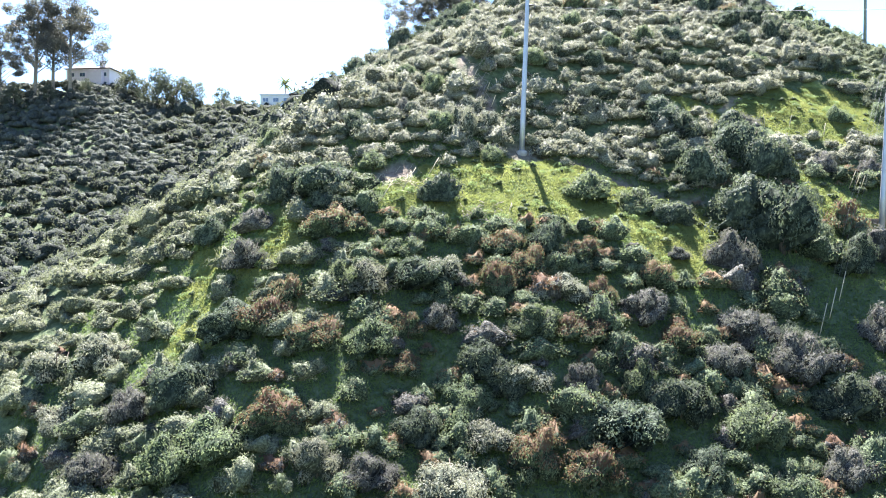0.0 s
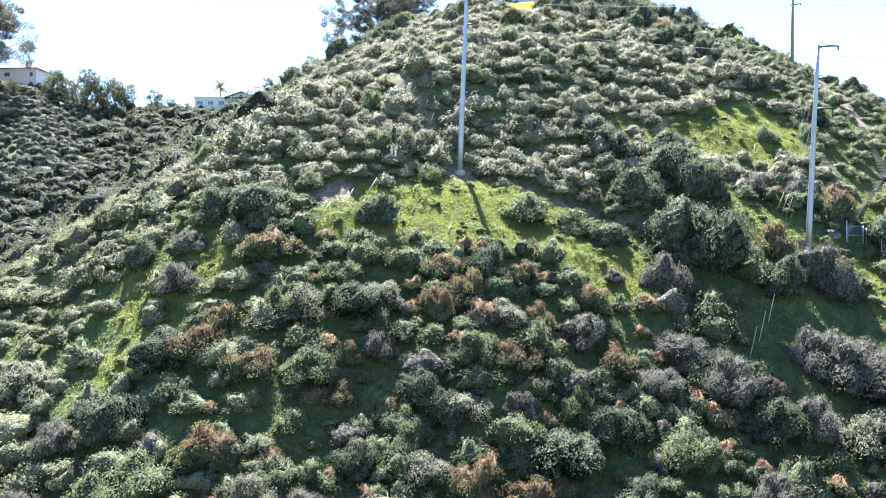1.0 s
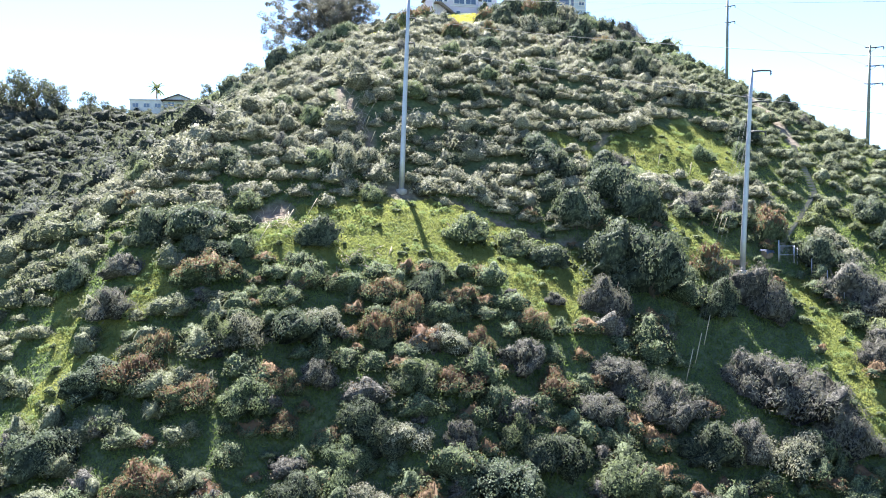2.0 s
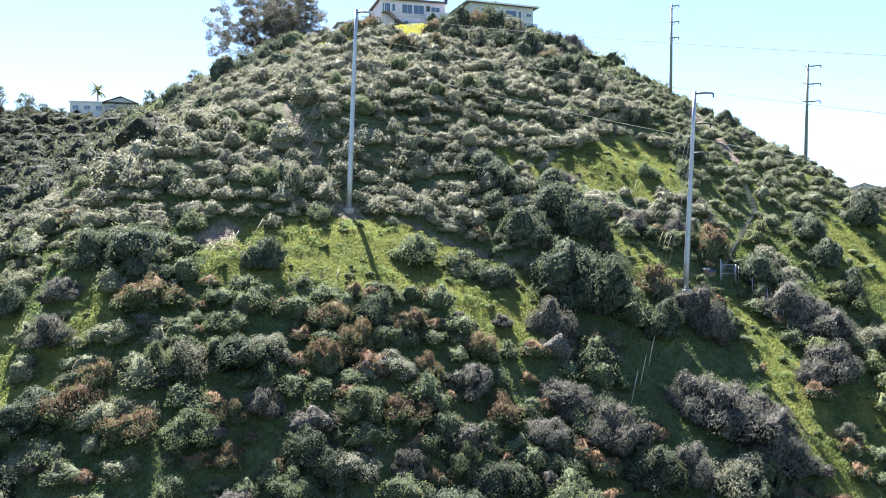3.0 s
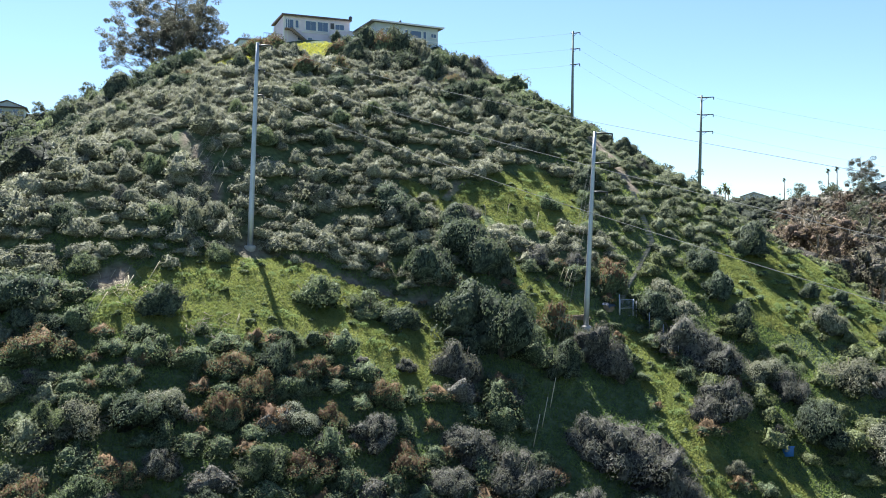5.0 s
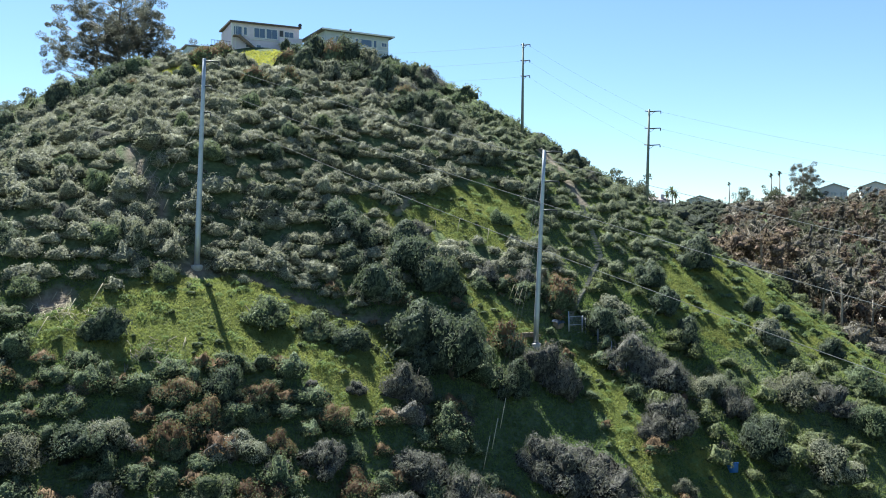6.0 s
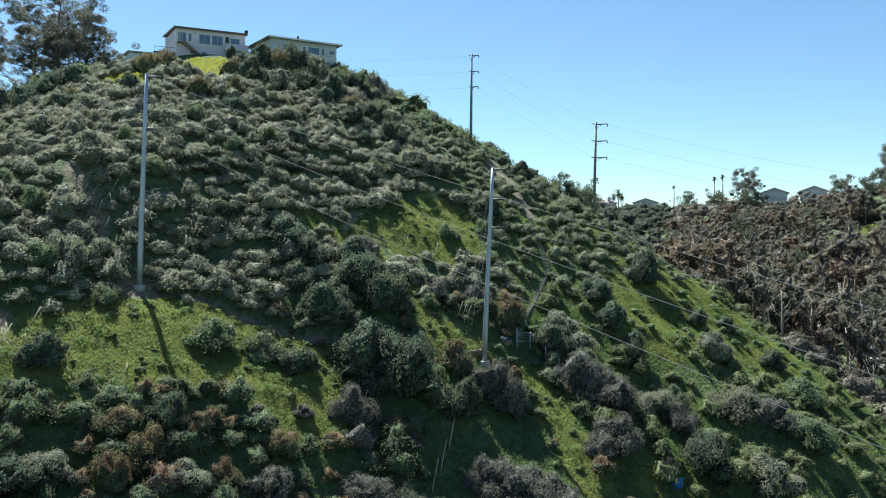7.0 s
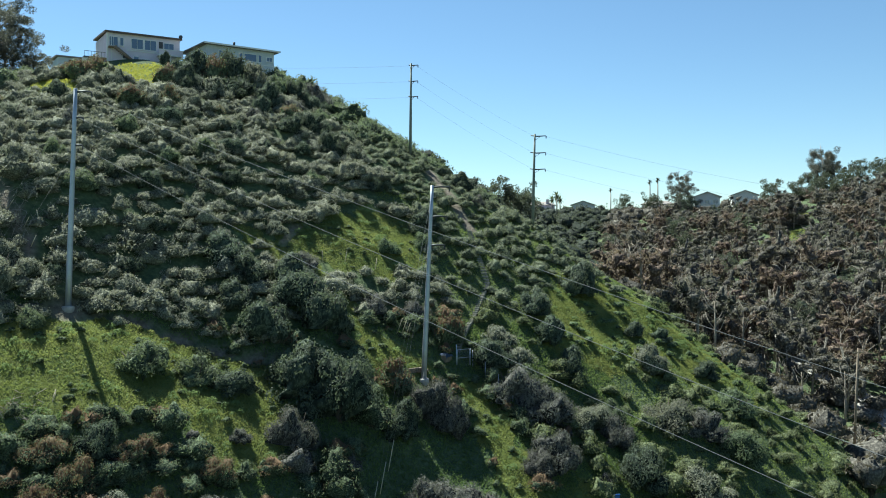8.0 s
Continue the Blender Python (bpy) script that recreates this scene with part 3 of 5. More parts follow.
for x, y, r, kind in [(-15.3, 62.8, 1.7, "sumac"), (-15.8, 69.6, 1.6, "grey"), (-15.8, 73.4, 1.5, "grey"), (6.4, 60.8, 1.6, "green"), (9.6, 60.7, 1.4, "rust"), (16.4, 67.0, 1.6, "rust"),
                      (3.2, 58.4, 1.5, "sumac"), (5.4, 57.7, 1.5, "sage"), (9.1, 57.4, 1.3, "grey"), (1.7, 56.9, 1.4, "green"), (13.0, 57.7, 1.4, "green"), (8.8, 63.9, 1.5, "sage"),
                      (-17.5, 59.2, 2.0, "sumac"), (-21.5, 59.7, 1.6, "grey"), (-25.6, 66.2, 1.7, "sage"), (-26.7, 61.7, 1.7, "sage"), (-13.9, 53.0, 2.1, "green"), (-16.6, 52.7, 1.7, "green"), (-10.7, 54.0, 1.8, "rust"), (-7.4, 51.0, 1.5, "sage")]:
    shrub(kind, x, y, r)
for x, y, r, kind in [(-4.4, 51.0, 1.5, "grey"), (-30.0, 67.5, 1.8, "sage"), (-22.2, 55.5, 1.6, "grey"), (2.7, 54.5, 1.6, "sage"), (5.6, 52.2, 1.7, "rust"), (8.9, 51.5, 1.7, "rust"),
                      (0.5, 50.7, 1.7, "sage"), (-1.6, 54.7, 1.3, "sumac"), (1.3, 55.7, 1.4, "green"), (4.3, 57.2, 1.4, "sumac"), (11.2, 54.5, 2.0, "sumac"), (15.9, 52.5, 1.5, "sumac"), (21.1, 52.7, 1.7, "green"), (25.2, 54.0, 1.6, "grey")]:
    shrub(kind, x, y, r)
# along the crest below the houses, and on the skyline
for x, y, r, kind in [(27.0, 131.5, 2.2, "sumac"), (29.5, 132.5, 2.5, "sumac"), (31.5, 131.0, 2.7, "rust"), (34.5, 131.8, 2.7, "sumac"), (37.5, 131.8, 2.8, "sage"), (40.5, 132.0, 2.8, "green"),
                      (40.8, 133.2, 2.4, "sumac"), (47.0, 130.5, 2.2, "grey"), (43.5, 129.5, 2.0, "sumac"), (13.6, 129.5, 2.0, "rust"), (12.0, 133.5, 1.5, "rust"), (24.5, 128.0, 1.9, "rust"),
                      (26.5, 125.5, 2.2, "sumac"), (33.5, 126.5, 2.2, "sumac"), (29.5, 124.0, 2.3, "sage"), (38.0, 125.5, 2.2, "sumac"), (26.2, 140.0, 0.9, "sumac"), (41.8, 135.0, 2.0, "sumac"), (15.0, 131.2, 1.9, "rust"), (30.3, 136.5, 1.6, "sumac"), (33.4, 133.8, 1.1, "rust")]:
    shrub(kind, x, y, r, 1.5 if y > 129 and x > 26 else 1.15)
for x, y, r, kind in [(-15.5, 134.0, 2.2, "green"), (-12.5, 131.0, 2.4, "sumac"), (-9.0, 130.0, 2.2, "sage"), (-6.0, 131.0, 2.4, "sumac"), (-2.5, 132.0, 2.4, "sumac"),
                      (1.0, 133.0, 2.4, "sumac"), (4.5, 132.5, 2.0, "green"), (-16.5, 122.0, 1.8, "grey"), (-11.0, 119.0, 1.8, "sumac"), (52.5, 121.5, 1.5, "sumac"),
                      (54.5, 118.0, 1.2, "green"), (60.9, 114.5, 1.2, "sumac"), (62.5, 111.5, 1.5, "sumac"), (64.5, 108.0, 1.0, "sumac"), (62.0, 106.0, 1.1, "grey")]:
    shrub(kind, x, y, r)
# taller and darker bushes strewn over the sage slope and the flank
wild_rg = np.random.default_rng(77)
for _ in range(400):
    x, y = wild_rg.uniform(-24, 48), wild_rg.uniform(70, 126)
    dense = x < -6 or land(x, y) > 41
    if dense and not on_meadow(x, y) and line_distance(x, y, TRACKS[1][0]) > 2.6 and line_distance(x, y, BENCH) > 2.0 and all(math.hypot(x - a, y - b) > 4.2 for a, b, _r in taken) and len(taken) < 272:
        shrub(str(wild_rg.choice(["sumac", "green", "sage", "grey", "sumac", "rust"])), x, y, wild_rg.uniform(1.0, 1.6))
for _ in range(60):  # a darker belt below the houses
    x, y = wild_rg.uniform(26, 47), wild_rg.uniform(110, 127)
    if all(math.hypot(x - a, y - b) > 3.4 for a, b, _r in taken) and len(taken) < 286:
        shrub(str(wild_rg.choice(["sumac", "sumac", "grey", "green"])), x, y, wild_rg.uniform(1.2, 1.9), 1.2)
TAKEN = np.array(taken)
CLEARINGS = [(31.0, 66.2, 3.2), (32.0, 62.6, 2.4), (36.1, 68.0, 3.0), (33.6, 68.6, 2.4), (38.6, 67.0, 2.6), (49.5, 67.6, 1.8), (45.6, 62.4, 1.8), (43.6, 78.2, 1.6), (39.0, 78.6, 1.6), (-3.8, 76.0, 1.8), (52.0, 63.8, 1.2)]  # open shaded grass
STEPS = [(44.5, 80.4), (48.5, 84.4), (53.7, 89.8), (54.5, 92.9), (56.2, 98.7), (57.0, 104.7), (58.0, 112.2)]


# ---- the scrub that nobody could count ----
def field(x0, x1, y0, y1, step, rmin, rmax, keep, seed, clear=0.55):
    """Jittered places for mounds: x, y, z, radius, height factor, turn."""
    rg = np.random.default_rng(seed)
    xs, ys = np.meshgrid(np.arange(x0, x1, step), np.arange(y0, y1, step))
    xs = (xs + rg.uniform(-0.48, 0.48, xs.shape) * step).ravel()
    ys = (ys + rg.uniform(-0.48, 0.48, ys.shape) * step).ravel()
    r = rg.uniform(rmin, rmax, xs.shape) * (0.8 + 0.5 * rg.random(xs.shape) ** 3)
    ok = keep(xs, ys) & ~on_meadow(xs, ys) & (soil_amount(xs, ys) < 0.2)
    ok &= ~np.any([np.hypot(xs - a, ys - b) < c for a, b, c in CLEARINGS], axis=0)
    ok &= line_distance(xs, ys, STEPS) > 0.45
    ok &= (line_distance(xs, ys + 0.3, TRACKS[1][0]) > 0.1 + 0.75 * r) & (line_distance(xs, ys + 0.2, BENCH) > 0.1 + 0.38 * r)
    ok &= ~((np.hypot(xs[:, None] - TAKEN[None, :, 0], ys[:, None] - TAKEN[None, :, 1]) < clear * TAKEN[None, :, 2] + 0.3).any(1))
    xs, ys, r = xs[ok], ys[ok], r[ok]
    return list(zip(xs, ys, land(xs, ys) - 0.1 * r, r, rg.uniform(0.8, 1.2, len(xs)), rg.uniform(0, 6.28, len(xs))))


def upper(x, y):
    return (land(x, y) > 37.5) & (y > 79 + 0.0 * x) & (x < 47) & (y < 137)


def flank_left(x, y):
    return (y >= 70) & (x < -7) & ~upper(x, y) & (x > -0.62 * y)


def lower(x, y):
    return (x >= -7) & ~upper(x, y) & (x < 47) & (y > 46)


def flank_right(x, y):
    return (x >= 47)


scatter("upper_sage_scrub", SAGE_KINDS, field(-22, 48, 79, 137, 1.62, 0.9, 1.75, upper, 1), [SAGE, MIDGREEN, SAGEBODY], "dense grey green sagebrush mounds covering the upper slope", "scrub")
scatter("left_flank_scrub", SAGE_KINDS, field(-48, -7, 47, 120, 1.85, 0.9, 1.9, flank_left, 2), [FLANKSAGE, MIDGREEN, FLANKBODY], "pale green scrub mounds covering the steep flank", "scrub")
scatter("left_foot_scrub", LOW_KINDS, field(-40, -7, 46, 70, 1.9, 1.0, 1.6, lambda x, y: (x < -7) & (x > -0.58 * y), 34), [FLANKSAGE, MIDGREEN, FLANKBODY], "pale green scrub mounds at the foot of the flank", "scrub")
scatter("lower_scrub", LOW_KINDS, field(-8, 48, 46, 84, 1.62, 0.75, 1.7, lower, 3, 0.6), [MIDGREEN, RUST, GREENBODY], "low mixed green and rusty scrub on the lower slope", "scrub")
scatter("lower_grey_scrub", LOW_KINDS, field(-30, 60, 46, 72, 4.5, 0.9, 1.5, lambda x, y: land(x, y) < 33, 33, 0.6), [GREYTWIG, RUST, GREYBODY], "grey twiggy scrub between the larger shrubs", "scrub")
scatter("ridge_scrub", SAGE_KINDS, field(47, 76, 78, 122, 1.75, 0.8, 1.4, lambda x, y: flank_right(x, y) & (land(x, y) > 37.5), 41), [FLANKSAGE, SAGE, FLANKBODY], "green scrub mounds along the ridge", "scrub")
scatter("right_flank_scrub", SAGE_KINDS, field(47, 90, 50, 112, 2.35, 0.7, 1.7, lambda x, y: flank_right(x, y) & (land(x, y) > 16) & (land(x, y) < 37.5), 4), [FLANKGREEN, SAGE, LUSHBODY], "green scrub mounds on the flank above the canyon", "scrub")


# ---- poles and wires ----
def steel_pole(x, y, z, tall, lean, arms):
    """A galvanised steel pole with short davit arms and insulators."""
    root = empty("utility_pole", x, y, z)
    top = Vector((lean[0], lean[1], tall))
    part("shaft", tubed([top * (i / 6) + Vector((0, 0, -0.4 if i == 0 else 0)) for i in range(7)], [0.275 - 0.02 * i for i in range(7)], 12), STEEL, root)
    part("footing", tubed([(0, 0, -0.5), (0, 0, 0.12), (0, 0, 0.2)], [0.55, 0.55, 0.42], 12), CONCRETE, root, "concrete footing")
    for k in range(30):  # climbing pegs, turn about
        p = top * ((4.5 + 0.46 * k) / tall)
        side = 1 if k % 2 else -1
        part("step_bolt", tubed([p, p + Vector((side * 0.42, 0, 0)), p + Vector((side * 0.44, 0, 0.05))], [0.022, 0.022, 0.018], 5), IRON, root)
    for drop, ax, ay in arms:
        p = top * (1 - drop / tall)
        arm = part("arm", tubed([p, p + Vector((ax * 0.5, ay * 0.5, 0.08)), p + Vector((ax, ay, 0.05))], [0.11, 0.09, 0.07], 6), IRON, root, "dark steel arm")
        part("insulator", tubed([p + Vector((ax, ay, 0.05 - 0.09 * k)) for k in range(6)], [0.03, 0.09, 0.05, 0.09, 0.05, 0.03], 6), IRON, arm)
    return root


pole_a = steel_pole(7.6, 83.9, height(7.6, 83.9), 19.2, (0.75, 0.0), [(0.3, 1.3, -0.2), (2.6, 0.7, -0.2), (5.0, 0.7, -0.2)])
tagged(pole_a, "tall galvanised steel utility pole standing on a soil bench", "utility pole", "poles of the power line")
pole_b = steel_pole(38.9, 77.0, height(38.9, 77.0), 19.0, (0.95, 0.0), [(0.2, 1.75, -0.3), (3.1, 1.6, -0.3), (5.9, 1.5, -0.3)])
tagged(pole_b, "tall galvanised steel utility pole beside a small gate", "utility pole", "poles of the power line")


def ridge_pole(x, y, z0, z1, lean, arm):
    root = empty("utility_pole", x, y, z0)
    top = Vector((lean, 0, z1 - z0))
    part("shaft", tubed([(0, 0, -0.5), top * 0.5, top], [0.24, 0.19, 0.13], 10), POLEGREEN, root)
    for i, drop in enumerate((0.35, 2.7, 5.0)):
        p = top * (1 - drop / top.z)
        a = Vector(arm)
        cross = part("crossarm", tubed([p - a * 0.35 + Vector((0, 0, 0.15)), p + a * 0.2, p + a], [0.07, 0.09, 0.06], 6), IRON, root, "dark crossarm")
        part("brace", tubed([p - Vector((0, 0, 0.55)), p + a * 0.55], [0.035, 0.035], 5), IRON, cross)
        part("insulator", tubed([p + a + Vector((0, 0, -0.08 * k)) for k in range(6)], [0.03, 0.08, 0.05, 0.08, 0.05, 0.03], 6), IRON, cross)
    return root


tagged(ridge_pole(57.6, 118.5, height(57.6, 118.5), 71.4, 0.15, (0.9, -0.5, 0.1)), "tall weathered power pole with three crossarms on the ridge", "utility pole", "poles of the power line")
tagged(ridge_pole(69.2, 103.2, height(69.2, 103.2), 60.0, 0.35, (1.5, -0.6, 0.1)), "tall weathered power pole with three crossarms on the ridge", "utility pole", "poles of the power line")


def wire(points, r=0.0115):
    cu = bpy.data.curves.new("power_line", "CURVE")
    cu.dimensions, cu.bevel_depth, cu.bevel_resolution = "3D", r, 1
    sp = cu.splines.new("POLY")
    sp.points.add(len(points) - 1)
    for q, p in zip(sp.points, points):
        q.co = (*p, 1)
    cu.materials.append(WIRE)
    return tagged(new("power_line", cu), "thin bare metal power line strung between poles", "power line", "power lines")


def span(x, y, z, heading, fall, sag, length, r=0.0115):
    return wire([(x + s * math.cos(heading), y + s * math.sin(heading), z + fall * s + sag * s * s) for s in np.linspace(0, length, 40)], r)


for z in (58.4, 56.1, 53.7):
    span(8.7, 83.7, z, -1.286, -0.298, 0.00052, 130)


def hung(a, b, sag, r=0.0115):
    a, b = Vector(a), Vector(b)
    return wire([a.lerp(b, t) - Vector((0, 0, sag * 4 * t * (1 - t))) for t in np.linspace(0, 1, 24)], r)


# ---- houses ----
def window(parent, x, z, w, h, y, panes=2):
    """A window on a wall whose outer face is at y (outwards is -y)."""
    f = part("window", boxed(x - w / 2 - 0.08, y - 0.05, z - 0.08, x + w / 2 + 0.08, y + 0.05, z + h + 0.08), TRIM, parent, "white framed window")
    for i in range(panes):
        pw = w / panes
        part("pane", boxed(x - w / 2 + i * pw + 0.03, y - 0.075, z + 0.02, x - w / 2 + (i + 1) * pw - 0.03, y - 0.053, z + h - 0.02), GLASS, f)
    part("sill", boxed(x - w / 2 - 0.12, y - 0.14, z - 0.14, x + w / 2 + 0.12, y - 0.052, z - 0.085), TRIM, f)
    return f


def hip_roof(x0, y0, x1, y1, z, rise, over=0.6, ridge_in=3.0):
    bm = bmesh.new()
    a = [bm.verts.new(p) for p in ((x0 - over, y0 - over, z), (x1 + over, y0 - over, z), (x1 + over, y1 + over, z), (x0 - over, y1 + over, z))]
    c = [bm.verts.new((p.co.x, p.co.y, z + 0.18)) for p in a]
    ym = (y0 + y1) / 2
    r = [bm.verts.new((x0 + ridge_in, ym, z + rise)), bm.verts.new((x1 - ridge_in, ym, z + rise))]
    bm.faces.new(a[::-1])
    for i in range(4):
        bm.faces.new((a[i], a[(i + 1) % 4], c[(i + 1) % 4], c[i]))
    bm.faces.new((c[0], c[1], r[1], r[0]))
    bm.faces.new((c[1], c[2], r[1]))
    bm.faces.new((c[2], c[3], r[0], r[1]))
    bm.faces.new((c[3], c[0], r[0]))
    return bm


def shed_roof(x0, y0, x1, y1, z, rise, over=0.5, thick=0.22):
    bm = bmesh.new()
    lo = [(x0 - over, y0 - over, z), (x1 + over, y0 - over, z), (x1 + over, y1 + over, z + rise), (x0 - over, y1 + over, z + rise)]
    a = [bm.verts.new(p) for p in lo]
    b = [bm.verts.new((p[0], p[1], p[2] + thick)) for p in lo]
    bm.faces.new(a[::-1])
    bm.faces.new(b)
    for i in range(4):
        bm.faces.new((a[i], a[(i + 1) % 4], b[(i + 1) % 4], b[i]))
    return bm


def gable_roof(x0, y0, x1, y1, z, rise, over=0.5, thick=0.2):
    """A roof whose gable looks along -y."""
    bm = bmesh.new()
    xm = (x0 + x1) / 2
    prof = [(x0 - over, z - over * rise / (xm - x0)), (xm, z + rise), (x1 + over, z - over * rise / (xm - x0))]
    ring = prof + [(p[0], p[1] + thick) for p in reversed(prof)]
    f = [bm.verts.new((px, y0 - over, pz)) for px, pz in ring]
    b = [bm.verts.new((px, y1 + over, pz)) for px, pz in ring]
    n = len(ring)
    for i in range(n):
        bm.faces.new((f[i], f[(i + 1) % n], b[(i + 1) % n], b[i]))
    for v in (f, b):
        for q in ((0, 1, 4, 5), (1, 2, 3, 4)):
            bm.faces.new([v[k] for k in q])
    return bm


def house_two_storey(x, y, z, turn):
    """The pale pink house: two storeys, a balcony on the right, an outside stair on the left."""
    root = empty("house", x, y, z, turn)
    W, D, H = 11.0, 9.0, 4.5
    part("wall", boxed(0, 0, -2.0, W, D, H), STUCCO_PINK, root)
    roof = part("roof", shed_roof(0, 0, W, D, H, 0.35, 0.32, 0.26), ROOFTILE, root, "brown low pitched roof")
    part("fascia", boxed(-0.32, -0.36, H - 0.08, W + 0.32, -0.323, H + 0.22), ROOFTILE, roof)
    window(root, 0.95, 2.55, 1.25, 1.35, 0)
    window(root, 2.15, 2.65, 0.5, 1.2, 0, 1)
    window(root, 4.45, 2.4, 1.75, 1.5, 0, 2)
    window(root, 6.45, 2.4, 1.75, 1.5, 0, 2)
    window(root, 9.3, 2.75, 1.5, 1.0, 0, 2)
    part("corner_trim", boxed(-0.06, -0.06, -1.9, 0.18, 0.2, H - 0.1), TRIM, root)
    part("belt", boxed(2.9, -0.09, 1.98, 7.8, -0.005, 2.16), TRIM, root)
    part("door", boxed(7.75, -0.06, 1.9, 8.35, 0.04, 3.9), IRON, root, "dark door")
    window(root, 2.7, 0.7, 0.9, 0.7, 0, 1)
    window(root, 4.3, 0.1, 0.7, 1.1, 0, 1)
    window(root, 5.7, 0.1, 1.3, 0.8, 0, 2)
    bal = part("balcony", boxed(7.4, -1.5, 1.55, W + 0.1, 0, 1.75), TRIM, root, "white balcony with a solid parapet")
    part("parapet", boxed(7.4, -1.5, 1.75, W + 0.1, -1.38, 2.45), STUCCO_PINK, bal)
    part("handrail", boxed(7.3, -1.53, 2.45, W + 0.2, -1.35, 2.55), TRIM, bal)
    for px in (7.5, 9.2, W - 0.05):
        part("post", boxed(px - 0.06, -1.42, -1.5, px + 0.06, -1.3, 1.55), TRIM, bal)
    stair = part("stair", boxed(0.1, -1.1, 2.15, 1.0, 0, 2.3), TIMBER, root, "outside timber stair")
    for i in range(11):
        part("step", boxed(1.0 + 0.26 * i, -1.05, 2.02 - 0.2 * i, 1.28 + 0.26 * i, -0.05, 2.10 - 0.2 * i), TIMBER, stair)
    bm = bmesh.new()
    tube(bm, [(0.9, -1.1, 2.3), (3.9, -1.1, 0.0)], [0.24, 0.24], 4)
    part("stringer", bm, TIMBER, stair)
    part("downpipe", boxed(0.55, -0.1, -1.8, 0.65, -0.02, H - 0.1), TRIM, root)
    part("terrace_wall", boxed(4.3, -2.2, -2.2, W + 0.3, -2.0, 0.25), STUCCO_PINK, root)
    part("dish", tubed([(W + 0.1, -0.35, H + 0.42), (W + 0.02, -0.50, H + 0.44)], [0.1, 0.32], 10), IRON, root, "grey satellite dish")
    return tagged(root, "pale pink stucco two storey house with white framed windows", "house", "houses on the rim")


def house_hip(x, y, z, turn):
    root = empty("house", x, y, z, turn)
    W, D, H = 11.0, 9.0, 3.0
    part("wall", boxed(0, 0, -2.5, W, D, H), STUCCO_GREEN, root)
    roof = part("roof", hip_roof(0, 0, W, D, H, 1.4, 0.8, 3.5), ROOFGREY, root, "grey hipped roof")
    part("fascia", boxed(-0.8, -0.84, H - 0.04, W + 0.8, -0.80, H + 0.2), TRIM, roof)
    part("vent", tubed([(5.6, 3.0, H + 0.8), (5.6, 3.0, H + 1.5)], [0.18, 0.2], 8), IRON, roof)
    window(root, 2.6, 1.3, 1.5, 1.0, 0, 2)
    window(root, 5.4, 1.2, 0.5, 1.1, 0, 1)
    window(root, 7.0, 1.2, 2.0, 1.1, 0, 1)
    window(root, 8.6, 1.2, 0.5, 1.1, 0, 1)
    window(root, 10.2, 1.5, 0.9, 0.6, 0, 2)
    part("band", boxed(-0.02, -0.06, 0.75, W + 0.02, -0.01, 0.9), TRIM, root)
    return tagged(root, "pale green stucco bungalow with a grey hipped roof", "house", "houses on the rim")


house_two_storey(18.2, 143.2, 72.3, 4.0)
house_hip(31.5, 135.2, 71.8, 8.5)


def annex(x, y, z):
    root = empty("garage", x, y, z, 4)
    part("wall", boxed(0, 0, -2, 3.2, 5, 1.5), STUCCO_GREEN, root)
    part("roof", shed_roof(0, 0, 3.2, 5, 1.5, 0.4, 0.3), ROOFGREY, root)
    part("door", boxed(1.5, -0.06, 0.1, 2.9, 0.03, 1.2), IRON, root, "dark garage door")
    wall = part("retaining_wall", boxed(3.3, -1.2, -2.5, 4.5, 3, 1.6), STUCCO_WHITE, root, "white retaining wall")
    part("deck", boxed(3.4, -1.4, 1.6, 6.6, 3, 1.8), IRON, wall, "dark roof deck")
    part("rail", boxed(3.5, -1.35, 2.55, 6.5, -1.28, 2.61), IRON, wall)
    for i in range(7):
        part("baluster", boxed(3.5 + 0.48 * i, -1.34, 1.8, 3.54 + 0.48 * i, -1.3, 2.55), IRON, wall)
    return tagged(root, "low pale garage with a railed roof deck", "garage")


annex(11.3, 143.2, 70.9)


